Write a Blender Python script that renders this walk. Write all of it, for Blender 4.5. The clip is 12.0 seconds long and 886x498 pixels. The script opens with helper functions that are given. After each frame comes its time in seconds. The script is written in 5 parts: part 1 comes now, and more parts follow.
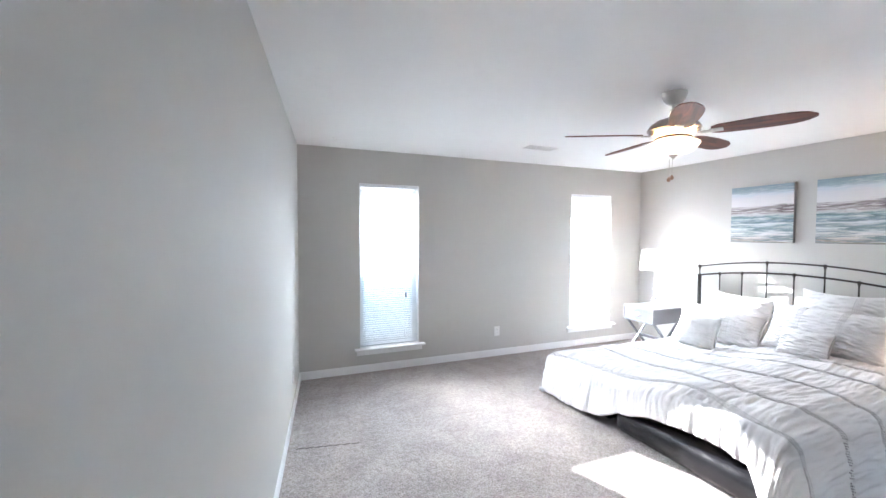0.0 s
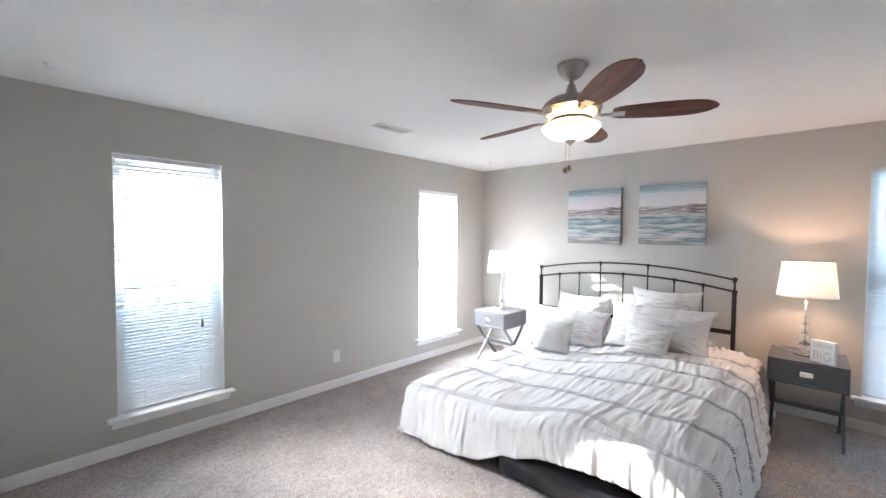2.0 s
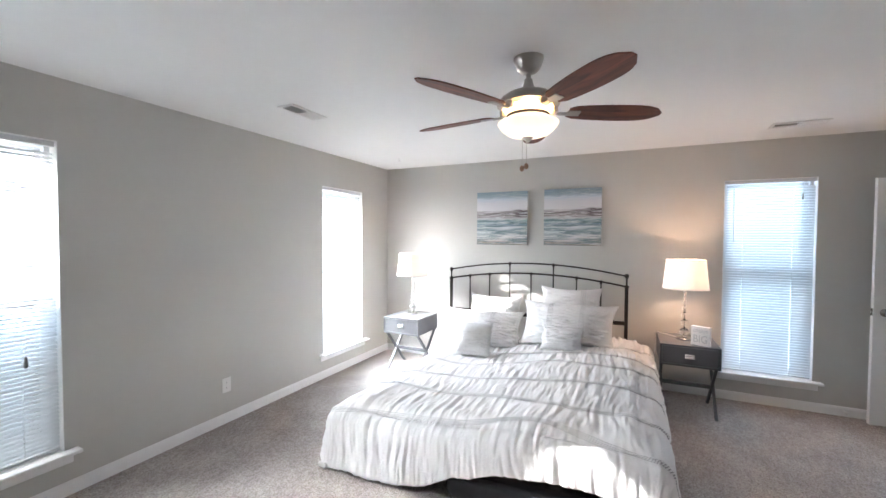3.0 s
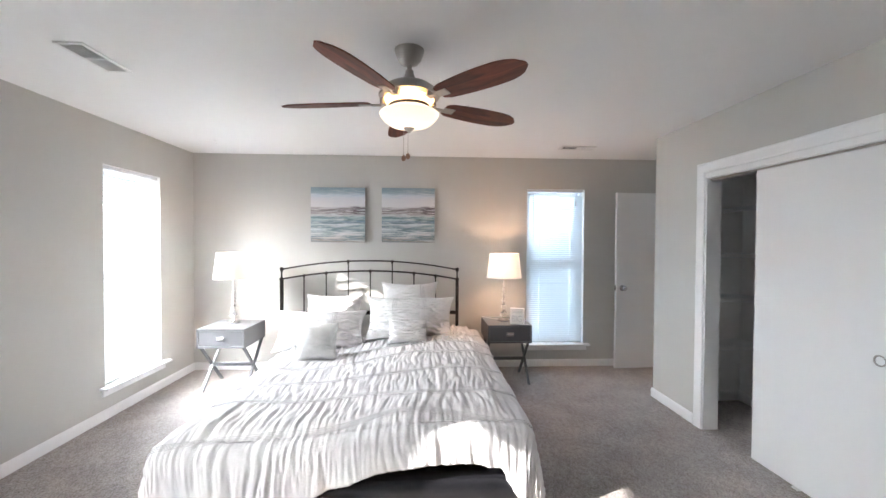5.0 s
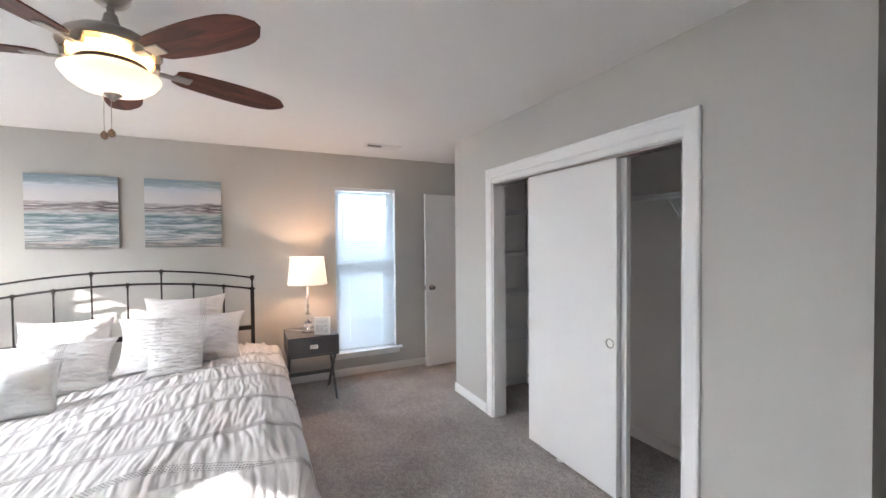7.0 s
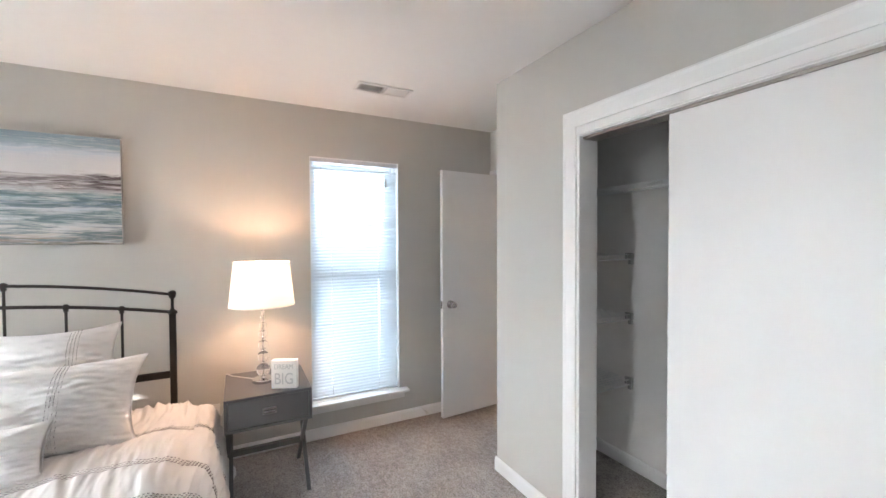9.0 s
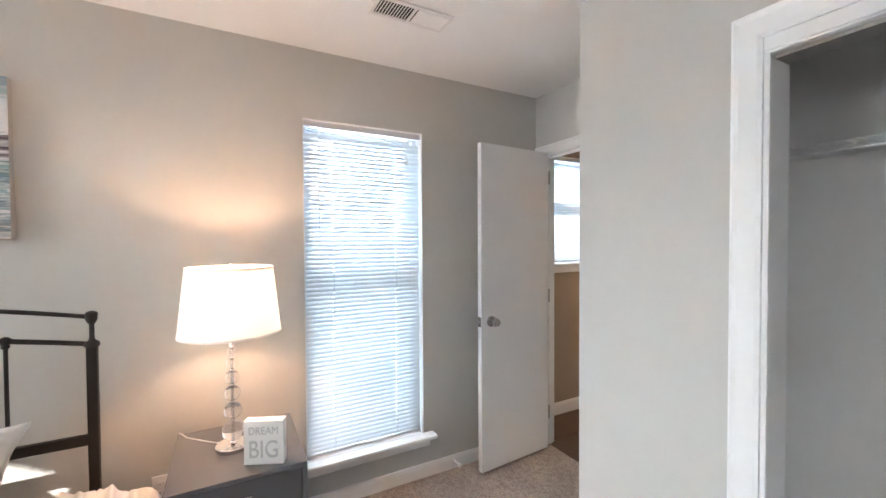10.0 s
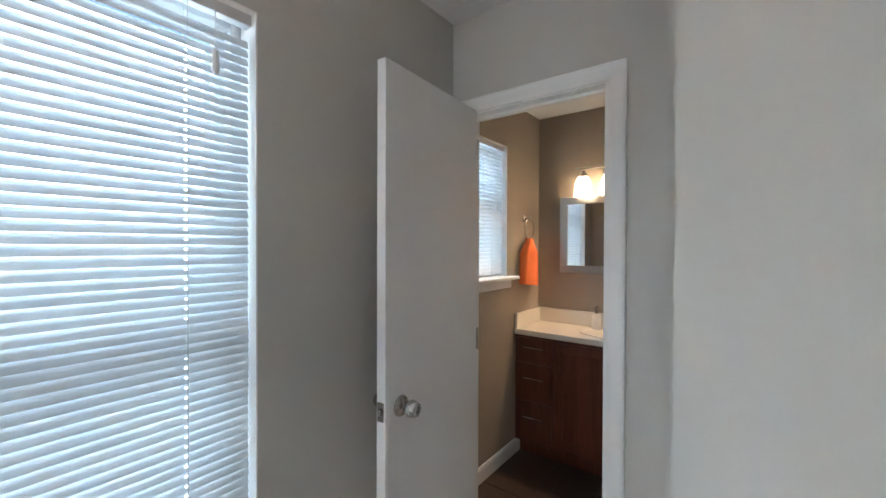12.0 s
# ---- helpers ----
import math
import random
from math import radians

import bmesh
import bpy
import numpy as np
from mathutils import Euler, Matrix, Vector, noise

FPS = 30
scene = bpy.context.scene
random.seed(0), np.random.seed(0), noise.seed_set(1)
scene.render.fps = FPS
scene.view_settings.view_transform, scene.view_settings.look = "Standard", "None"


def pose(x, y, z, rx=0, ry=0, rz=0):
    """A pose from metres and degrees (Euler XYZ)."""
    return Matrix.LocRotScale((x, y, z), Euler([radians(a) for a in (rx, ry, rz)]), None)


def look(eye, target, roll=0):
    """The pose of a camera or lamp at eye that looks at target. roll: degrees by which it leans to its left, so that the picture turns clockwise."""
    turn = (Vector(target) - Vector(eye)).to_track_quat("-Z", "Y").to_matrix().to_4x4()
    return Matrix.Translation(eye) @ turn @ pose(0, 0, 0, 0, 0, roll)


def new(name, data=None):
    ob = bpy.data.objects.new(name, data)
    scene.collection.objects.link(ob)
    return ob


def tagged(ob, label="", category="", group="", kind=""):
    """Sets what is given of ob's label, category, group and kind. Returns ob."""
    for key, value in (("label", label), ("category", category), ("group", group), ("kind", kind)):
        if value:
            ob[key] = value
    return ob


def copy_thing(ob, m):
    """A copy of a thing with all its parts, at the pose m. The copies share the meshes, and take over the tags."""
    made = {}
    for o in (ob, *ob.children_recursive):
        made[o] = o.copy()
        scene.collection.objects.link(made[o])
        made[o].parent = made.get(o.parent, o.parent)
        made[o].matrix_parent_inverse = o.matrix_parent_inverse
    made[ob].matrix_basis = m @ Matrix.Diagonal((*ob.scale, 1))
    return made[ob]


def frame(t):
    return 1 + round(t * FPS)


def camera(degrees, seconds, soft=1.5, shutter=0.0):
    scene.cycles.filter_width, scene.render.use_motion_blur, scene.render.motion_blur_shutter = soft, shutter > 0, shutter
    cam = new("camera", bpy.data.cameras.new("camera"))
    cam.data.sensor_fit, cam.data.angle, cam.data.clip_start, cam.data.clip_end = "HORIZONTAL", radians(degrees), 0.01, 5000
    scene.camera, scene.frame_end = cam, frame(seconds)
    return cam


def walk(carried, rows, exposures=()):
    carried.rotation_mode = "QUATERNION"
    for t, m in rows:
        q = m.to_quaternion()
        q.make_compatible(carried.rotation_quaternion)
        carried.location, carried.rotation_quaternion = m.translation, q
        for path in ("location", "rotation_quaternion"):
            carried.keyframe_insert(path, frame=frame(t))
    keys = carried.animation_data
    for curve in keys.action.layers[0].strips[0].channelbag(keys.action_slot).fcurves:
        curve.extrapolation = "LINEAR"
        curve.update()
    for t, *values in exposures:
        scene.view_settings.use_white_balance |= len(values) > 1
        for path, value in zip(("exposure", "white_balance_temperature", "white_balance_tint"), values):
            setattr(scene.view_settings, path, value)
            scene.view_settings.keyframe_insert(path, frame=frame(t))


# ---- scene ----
cam = camera(96.2, 12.0)
PATH = [
    (0, (0.159, 0.344, 1.527), (0.909, 2.197, 1.453), 0.2),
    (0.5, (0.209, 0.644, 1.524), (1.152, 2.407, 1.456), 0.3),
    (1, (0.304, 0.876, 1.533), (1.427, 2.53, 1.461), 0.3),
    (1.5, (0.429, 1.04, 1.541), (1.694, 2.587, 1.468), 0.4),
    (2, (0.486, 1.23, 1.54), (1.95, 2.59, 1.467), 0.4),
    (2.5, (0.486, 1.474, 1.544), (2.155, 2.574, 1.476), 0.3),
    (4.5, (0.46, 2.109, 1.475), (2.452, 2.276, 1.436), 0.4),
    (5, (0.45, 2.115, 1.462), (2.447, 2.016, 1.425), 0.3),
    (5.5, (0.449, 2.08, 1.467), (2.421, 1.749, 1.429), 0.1),
    (6, (0.468, 1.991, 1.468), (2.391, 1.443, 1.431), -0.1),
    (6.5, (0.525, 1.883, 1.478), (2.369, 1.109, 1.446), -0.3),
    (7, (0.638, 1.738, 1.491), (2.438, 0.868, 1.448), -0.5),
    (9, (2.035, 1.38, 1.463), (3.811, 0.461, 1.421), -0.3),
    (9.5, (2.473, 1.352, 1.462), (4.238, 0.412, 1.418), -0.3),
    (10, (2.882, 1.26, 1.44), (4.639, 0.306, 1.398), -0.3),
    (10.5, (3.267, 1.209, 1.454), (4.951, 0.129, 1.417), 0.3),
    (11, (3.625, 1.15, 1.448), (5.167, -0.124, 1.428), 0.2),
    (11.5, (3.851, 0.968, 1.446), (5.254, -0.458, 1.432), 0.2),
    (12, (3.999, 0.768, 1.458), (5.218, -0.818, 1.44), 0.2),
]
walk(cam, [(t, look(eye, target, roll)) for t, eye, target, roll in PATH],
     exposures=((0, 2.85, 5870, 12), (1.2, 2.65, 6010, 12), (2.5, 2.31, 6120, 12), (5.5, 2.33, 6340, 13), (7, 2.41, 6410, 14), (8, 2.62, 6430, 13),
                (9.5, 2.73, 6420, 12), (10.5, 2.61, 6390, 12), (11.1, 2.37, 6390, 11), (11.5, 2.24, 6180, 9), (12, 2.08, 6280, 9)))
# ---- light ----
SUN_WAY = Vector((0.36, -1.0, -0.515)).normalized()
world = bpy.data.worlds.new("sky")
scene.world = world
world.use_nodes = True
wn = world.node_tree.nodes
sky = wn.new("ShaderNodeTexSky")
sky.sky_type = "NISHITA"
sky.sun_disc = False
sky.sun_elevation = math.asin(-SUN_WAY.z)
sky.sun_rotation = math.atan2(-SUN_WAY.x, -SUN_WAY.y)
world.node_tree.links.new(sky.outputs[0], wn["Background"].inputs[0])
wn["Background"].inputs[1].default_value = 0.08

sun = new("sun", bpy.data.lights.new("sun", "SUN"))
sun.data.energy, sun.data.angle, sun.data.color = 5.0, radians(0.5), (1.0, 0.95, 0.88)
sun.matrix_world = Matrix.Translation((-3, 12, 6)) @ SUN_WAY.to_track_quat("-Z", "Y").to_matrix().to_4x4()


def sky_lamp(x, y, z, w, h, yaw, energy, color=(0.86, 0.93, 1.0), fall=0):
    """Daylight that enters by a window: an area lamp just outside the panes; fall: degrees by which the light comes down."""
    data = bpy.data.lights.new("window_daylight", "AREA")
    data.shape, data.size, data.size_y, data.energy, data.color = "RECTANGLE", w, h, energy, color
    data.spread = math.radians(125)
    ob = new("window_daylight", data)
    ob.matrix_world = pose(x, y, z, 90 - fall, 0, yaw)
    return ob


def bulb(x, y, z, energy, radius, color):
    data = bpy.data.lights.new("bulb_light", "POINT")
    data.energy, data.shadow_soft_size, data.color = energy, radius, color
    ob = new("bulb_light", data)
    ob.location = (x, y, z)
    return ob


# ---- materials ----
def mat(name, color=(0.5, 0.5, 0.5), rough=0.5, metal=0.0, vary=0.0, vscale=3.0, bump=0.0, bscale=200.0, color2=None, spec=0.5):
    """A principled material with colour variation at two scales and fine relief."""
    m = bpy.data.materials.new(name)
    m.use_nodes = True
    nt = m.node_tree
    b = nt.nodes["Principled BSDF"]
    b.inputs["Base Color"].default_value = (*color, 1)
    b.inputs["Roughness"].default_value = rough
    b.inputs["Metallic"].default_value = metal
    b.inputs["Specular IOR Level"].default_value = spec
    tc = nt.nodes.new("ShaderNodeTexCoord")
    if vary or color2:
        n1, n2 = nt.nodes.new("ShaderNodeTexNoise"), nt.nodes.new("ShaderNodeTexNoise")
        n1.inputs["Scale"].default_value, n2.inputs["Scale"].default_value = vscale, vscale * 14
        n1.inputs["Detail"].default_value = n2.inputs["Detail"].default_value = 4
        add = nt.nodes.new("ShaderNodeMath")
        add.operation = "MULTIPLY_ADD"
        add.inputs[1].default_value = 0.5
        half = nt.nodes.new("ShaderNodeMath")
        half.operation = "MULTIPLY"
        half.inputs[1].default_value = 0.5
        mix = nt.nodes.new("ShaderNodeMix")
        mix.data_type = "RGBA"
        c2 = color2 or tuple(c * (1 - vary) for c in color)
        mix.inputs["A"].default_value, mix.inputs["B"].default_value = (*color, 1), (*c2, 1)
        for n in (n1, n2):
            nt.links.new(tc.outputs["Object"], n.inputs["Vector"])
        nt.links.new(n2.outputs["Fac"], half.inputs[0])
        nt.links.new(n1.outputs["Fac"], add.inputs[0])
        nt.links.new(half.outputs[0], add.inputs[2])
        nt.links.new(add.outputs[0], mix.inputs["Factor"])
        nt.links.new(mix.outputs["Result"], b.inputs["Base Color"])
    if bump:
        nb, bp = nt.nodes.new("ShaderNodeTexNoise"), nt.nodes.new("ShaderNodeBump")
        nb.inputs["Scale"].default_value, nb.inputs["Detail"].default_value = bscale, 5
        bp.inputs["Strength"].default_value, bp.inputs["Distance"].default_value = bump, 0.004
        nt.links.new(tc.outputs["Object"], nb.inputs["Vector"])
        nt.links.new(nb.outputs["Fac"], bp.inputs["Height"])
        nt.links.new(bp.outputs["Normal"], b.inputs["Normal"])
    return m


def bsdf(m):
    return m.node_tree.nodes["Principled BSDF"]


WALL = mat("wall_paint", (0.555, 0.543, 0.512), 0.75, vary=0.05, vscale=1.2, bump=0.12, bscale=160)
CEIL = mat("ceiling_paint", (0.89, 0.885, 0.875), 0.9, vary=0.05, vscale=1.0, bump=0.2, bscale=120)
BATHWALL = mat("bath_wall_paint", (0.36, 0.305, 0.25), 0.7, vary=0.06, vscale=1.2, bump=0.12, bscale=160)
TRIM = mat("white_trim_paint", (0.86, 0.86, 0.855), 0.42, vary=0.05, vscale=4, bump=0.05, bscale=60)
# closet white raised further, to lighten the dim inside
CLOSETWALL = mat("closet_paint", (0.87, 0.86, 0.84), 0.75, vary=0.06, vscale=1.2, bump=0.12, bscale=160)
DOORPAINT = mat("white_door_paint", (0.84, 0.835, 0.83), 0.38, vary=0.04, vscale=3, bump=0.06, bscale=40)
VINYL = mat("white_vinyl", (0.80, 0.82, 0.84), 0.35, vary=0.04, vscale=5)
BLACKIRON = mat("dark_bronze_iron", (0.045, 0.038, 0.034), 0.45, metal=0.6, vary=0.3, vscale=12, bump=0.1, bscale=90)
# darker nickel, with the shade of the pull's recess put into its colour
CUP = mat("shaded_nickel", (0.16, 0.15, 0.14), 0.4, metal=1.0, vary=0.2, vscale=30)
NICKEL = mat("brushed_nickel", (0.46, 0.43, 0.40), 0.28, metal=1.0, vary=0.12, vscale=20)
STEEL = mat("satin_steel", (0.46, 0.44, 0.42), 0.22, metal=1.0, vary=0.08, vscale=20)
CHROME = mat("chrome", (0.75, 0.75, 0.76), 0.1, metal=1.0, vary=0.05, vscale=10)
GREYPAINT = mat("grey_lacquer", (0.115, 0.118, 0.128), 0.42, vary=0.12, vscale=6, bump=0.05, bscale=70)
LEATHER = mat("black_leatherette", (0.014, 0.014, 0.017), 0.27, vary=0.3, vscale=7, bump=0.35, bscale=140)
BLACKCLOTH = mat("black_cloth", (0.022, 0.022, 0.024), 0.9, vary=0.3, vscale=9, bump=0.3, bscale=400)
LINEN = mat("white_cotton", (0.79, 0.775, 0.77), 0.9, vary=0.06, vscale=5, bump=0.35, bscale=420)
bsdf(LINEN).inputs["Sheen Weight"].default_value = 0.2
PLUSH = mat("white_plush", (0.74, 0.735, 0.725), 1.0, vary=0.16, vscale=30, bump=1.0, bscale=160)
SHEET = mat("cream_sheet", (0.78, 0.70, 0.64), 0.9, vary=0.08, vscale=6, bump=0.3, bscale=300)
STITCH = mat("slate_thread", (0.27, 0.25, 0.255), 0.9, vary=0.25, vscale=60)
SIGNWHITE = mat("sign_white", (0.80, 0.79, 0.77), 0.6, vary=0.06, vscale=30, bump=0.1, bscale=200)
# the raised letters are white; their shading is put into this grey
SIGNSHADE = mat("shaded_sign_white", (0.56, 0.56, 0.56), 0.6, vary=0.15, vscale=60)
PLASTIC = mat("white_plastic", (0.80, 0.79, 0.77), 0.35, vary=0.03, vscale=20)
BRACKET = mat("grey_bracket_plastic", (0.38, 0.38, 0.38), 0.4, vary=0.1, vscale=30)
DARK = mat("dark_gap", (0.02, 0.02, 0.02), 0.8, vary=0.2, vscale=20)
WIRE = mat("white_coated_wire", (0.75, 0.76, 0.76), 0.35, vary=0.05, vscale=30)
COUNTER = mat("cultured_marble", (0.76, 0.73, 0.68), 0.2, vary=0.1, vscale=7)
ORANGE = mat("orange_terry", (0.72, 0.17, 0.05), 1.0, vary=0.25, vscale=30, bump=1.0, bscale=350)
TASSEL = mat("grey_tassel", (0.20, 0.20, 0.21), 0.5, vary=0.1, vscale=40)
CORD = mat("cord", (0.75, 0.75, 0.74), 0.8, vary=0.1, vscale=60)
GRASS = mat("lawn", (0.24, 0.22, 0.14), 0.95, color2=(0.14, 0.14, 0.07), vscale=0.8, bump=1, bscale=20)
BRICKISH = mat("far_siding", (0.45, 0.43, 0.40), 0.8, vary=0.15, vscale=0.6)
ROOFING = mat("far_shingle", (0.10, 0.095, 0.09), 0.9, vary=0.3, vscale=1.5)


def carpet():
    m = mat("beige_carpet", (0.46, 0.405, 0.36), 1.0, spec=0.1)
    nt, b = m.node_tree, bsdf(m)
    tc = nt.nodes.new("ShaderNodeTexCoord")
    coarse, fine, spots = (nt.nodes.new("ShaderNodeTexNoise") for _ in range(3))
    for n, s, d in ((coarse, 4.5, 5), (fine, 105, 3), (spots, 30, 5)):
        n.inputs["Scale"].default_value, n.inputs["Detail"].default_value = s, d
        nt.links.new(tc.outputs["Object"], n.inputs["Vector"])
    ramp = nt.nodes.new("ShaderNodeValToRGB")
    ramp.color_ramp.elements[0].position, ramp.color_ramp.elements[1].position = 0.33, 0.58
    ramp.color_ramp.elements[0].color, ramp.color_ramp.elements[1].color = (0.245, 0.212, 0.195, 1), (0.55, 0.492, 0.460, 1)
    nt.links.new(fine.outputs["Fac"], ramp.inputs[0])
    ramp2 = nt.nodes.new("ShaderNodeValToRGB")
    ramp2.color_ramp.elements[0].position, ramp2.color_ramp.elements[1].position = 0.34, 0.60
    ramp2.color_ramp.elements[0].color, ramp2.color_ramp.elements[1].color = (0.74, 0.725, 0.715, 1), (1, 1, 1, 1)
    nt.links.new(spots.outputs["Fac"], ramp2.inputs[0])
    ramp3 = nt.nodes.new("ShaderNodeValToRGB")
    ramp3.color_ramp.elements[0].position, ramp3.color_ramp.elements[1].position = 0.35, 0.65
    ramp3.color_ramp.elements[0].color, ramp3.color_ramp.elements[1].color = (0.80, 0.79, 0.785, 1), (1, 1, 1, 1)
    nt.links.new(coarse.outputs["Fac"], ramp3.inputs[0])
    last = ramp.outputs[0]
    for r in (ramp2, ramp3):
        mul = nt.nodes.new("ShaderNodeMix")
        mul.data_type, mul.blend_type = "RGBA", "MULTIPLY"
        mul.inputs["Factor"].default_value = 1
        nt.links.new(last, mul.inputs["A"])
        nt.links.new(r.outputs[0], mul.inputs["B"])
        last = mul.outputs["Result"]
    nt.links.new(last, b.inputs["Base Color"])
    bp = nt.nodes.new("ShaderNodeBump")
    bp.inputs["Strength"].default_value, bp.inputs["Distance"].default_value = 0.9, 0.008
    mixh = nt.nodes.new("ShaderNodeMath")
    nt.links.new(fine.outputs["Fac"], mixh.inputs[0])
    nt.links.new(spots.outputs["Fac"], mixh.inputs[1])
    nt.links.new(mixh.outputs[0], bp.inputs["Height"])
    nt.links.new(bp.outputs["Normal"], b.inputs["Normal"])
    b.inputs["Sheen Weight"].default_value = 0.25
    return m


CARPET = carpet()
SEAM = mat("carpet_backing", (0.17, 0.145, 0.13), 1.0, vary=0.3, vscale=40, bump=0.6, bscale=200)


def wood(name, dark, light, scale, rough, stretch=(1, 12, 12), coat=0.0):
    m = mat(name, light, rough)
    nt, b = m.node_tree, bsdf(m)
    tc, mp, n = nt.nodes.new("ShaderNodeTexCoord"), nt.nodes.new("ShaderNodeMapping"), nt.nodes.new("ShaderNodeTexNoise")
    mp.inputs["Scale"].default_value = stretch
    n.inputs["Scale"].default_value, n.inputs["Detail"].default_value, n.inputs["Distortion"].default_value = scale, 6, 1.2
    ramp = nt.nodes.new("ShaderNodeValToRGB")
    ramp.color_ramp.elements[0].color, ramp.color_ramp.elements[1].color = (*dark, 1), (*light, 1)
    ramp.color_ramp.elements[0].position, ramp.color_ramp.elements[1].position = 0.32, 0.68
    nt.links.new(tc.outputs["Object"], mp.inputs[0])
    nt.links.new(mp.outputs[0], n.inputs["Vector"])
    nt.links.new(n.outputs["Fac"], ramp.inputs[0])
    nt.links.new(ramp.outputs[0], b.inputs["Base Color"])
    b.inputs["Coat Weight"].default_value = coat
    return m


BLADEWOOD = wood("walnut_blade", (0.060, 0.018, 0.011), (0.20, 0.052, 0.028), 3, 0.55, (1, 10, 10), 0.0)
FOBWOOD = wood("pale_fob_wood", (0.20, 0.11, 0.07), (0.36, 0.22, 0.15), 8, 0.5)
CHERRY = wood("cherry_cabinet", (0.085, 0.022, 0.012), (0.145, 0.038, 0.020), 2, 0.35, (10, 10, 1), 0.2)


def slate():
    m = mat("slate_tile", (0.100, 0.060, 0.044), 0.45, color2=(0.045, 0.036, 0.033), vscale=4, bump=0.5, bscale=25)
    nt, b = m.node_tree, bsdf(m)
    info, hsv = nt.nodes.new("ShaderNodeObjectInfo"), nt.nodes.new("ShaderNodeHueSaturation")
    mr = nt.nodes.new("ShaderNodeMapRange")
    mr.inputs["To Min"].default_value, mr.inputs["To Max"].default_value = 0.7, 1.35
    nt.links.new(info.outputs["Random"], mr.inputs["Value"])
    nt.links.new(mr.outputs[0], hsv.inputs["Value"])
    src = b.inputs["Base Color"].links[0].from_socket
    nt.links.new(src, hsv.inputs["Color"])
    nt.links.new(hsv.outputs[0], b.inputs["Base Color"])
    return m


SLATE = slate()
GROUT = mat("grout", (0.085, 0.072, 0.062), 0.9, vary=0.2, vscale=20)


def glass(name, color=(1, 1, 1), rough=0.0, ior=1.45):
    m = mat(name, color, rough)
    bsdf(m).inputs["Transmission Weight"].default_value = 1.0
    bsdf(m).inputs["IOR"].default_value = ior
    return m


PANE = glass("window_glass", (0.96, 0.99, 1.0))
CRYSTAL = glass("crystal", (1, 1, 1), 0.0, 1.5)
MIRROR = mat("mirror", (0.9, 0.9, 0.9), 0.02, metal=1.0)


def shell(name, color, trans, rough=0.8, glow=0.0, glow_color=(1, 1, 1)):
    """Thin cloth, frosted glass or slat that lets light through."""
    m = mat(name, color, rough)
    nt, b = m.node_tree, bsdf(m)
    tr, mix = nt.nodes.new("ShaderNodeBsdfTranslucent"), nt.nodes.new("ShaderNodeMixShader")
    tr.inputs["Color"].default_value = (*color, 1)
    mix.inputs[0].default_value = trans
    nt.links.new(b.outputs[0], mix.inputs[1])
    nt.links.new(tr.outputs[0], mix.inputs[2])
    nt.links.new(mix.outputs[0], nt.nodes["Material Output"].inputs["Surface"])
    if glow:
        b.inputs["Emission Color"].default_value = (*glow_color, 1)
        b.inputs["Emission Strength"].default_value = glow
    return m


SLAT = shell("blind_slat_vinyl", (0.82, 0.84, 0.86), 0.20, 0.4)
RAIL = mat("blind_rail_metal", (0.72, 0.73, 0.75), 0.4, vary=0.05, vscale=8)
SHADE = shell("lamp_shade_linen", (0.86, 0.83, 0.79), 0.27, 0.9, 0.06, (1.0, 0.85, 0.72))
BOWL = shell("frosted_glass_bowl", (0.9, 0.87, 0.81), 0.5, 0.3, 0.10, (1.0, 0.83, 0.60))
AMBER = shell("amber_glass_collar", (0.9, 0.72, 0.42), 0.5, 0.3, 0.065, (1.0, 0.62, 0.25))
BATHSHADE = shell("frosted_bath_shade", (0.9, 0.88, 0.84), 0.5, 0.3, 0.9, (1.0, 0.86, 0.66))


def screen():
    m = mat("insect_screen", (0.10, 0.11, 0.12), 0.8)
    nt, b = m.node_tree, bsdf(m)
    tr, mix = nt.nodes.new("ShaderNodeBsdfTransparent"), nt.nodes.new("ShaderNodeMixShader")
    # screen made dense to dim the sun patch below window_1
    mix.inputs[0].default_value = 0.70
    nt.links.new(tr.outputs[0], mix.inputs[1])
    nt.links.new(b.outputs[0], mix.inputs[2])
    nt.links.new(mix.outputs[0], nt.nodes["Material Output"].inputs["Surface"])
    return m


SCREEN = screen()


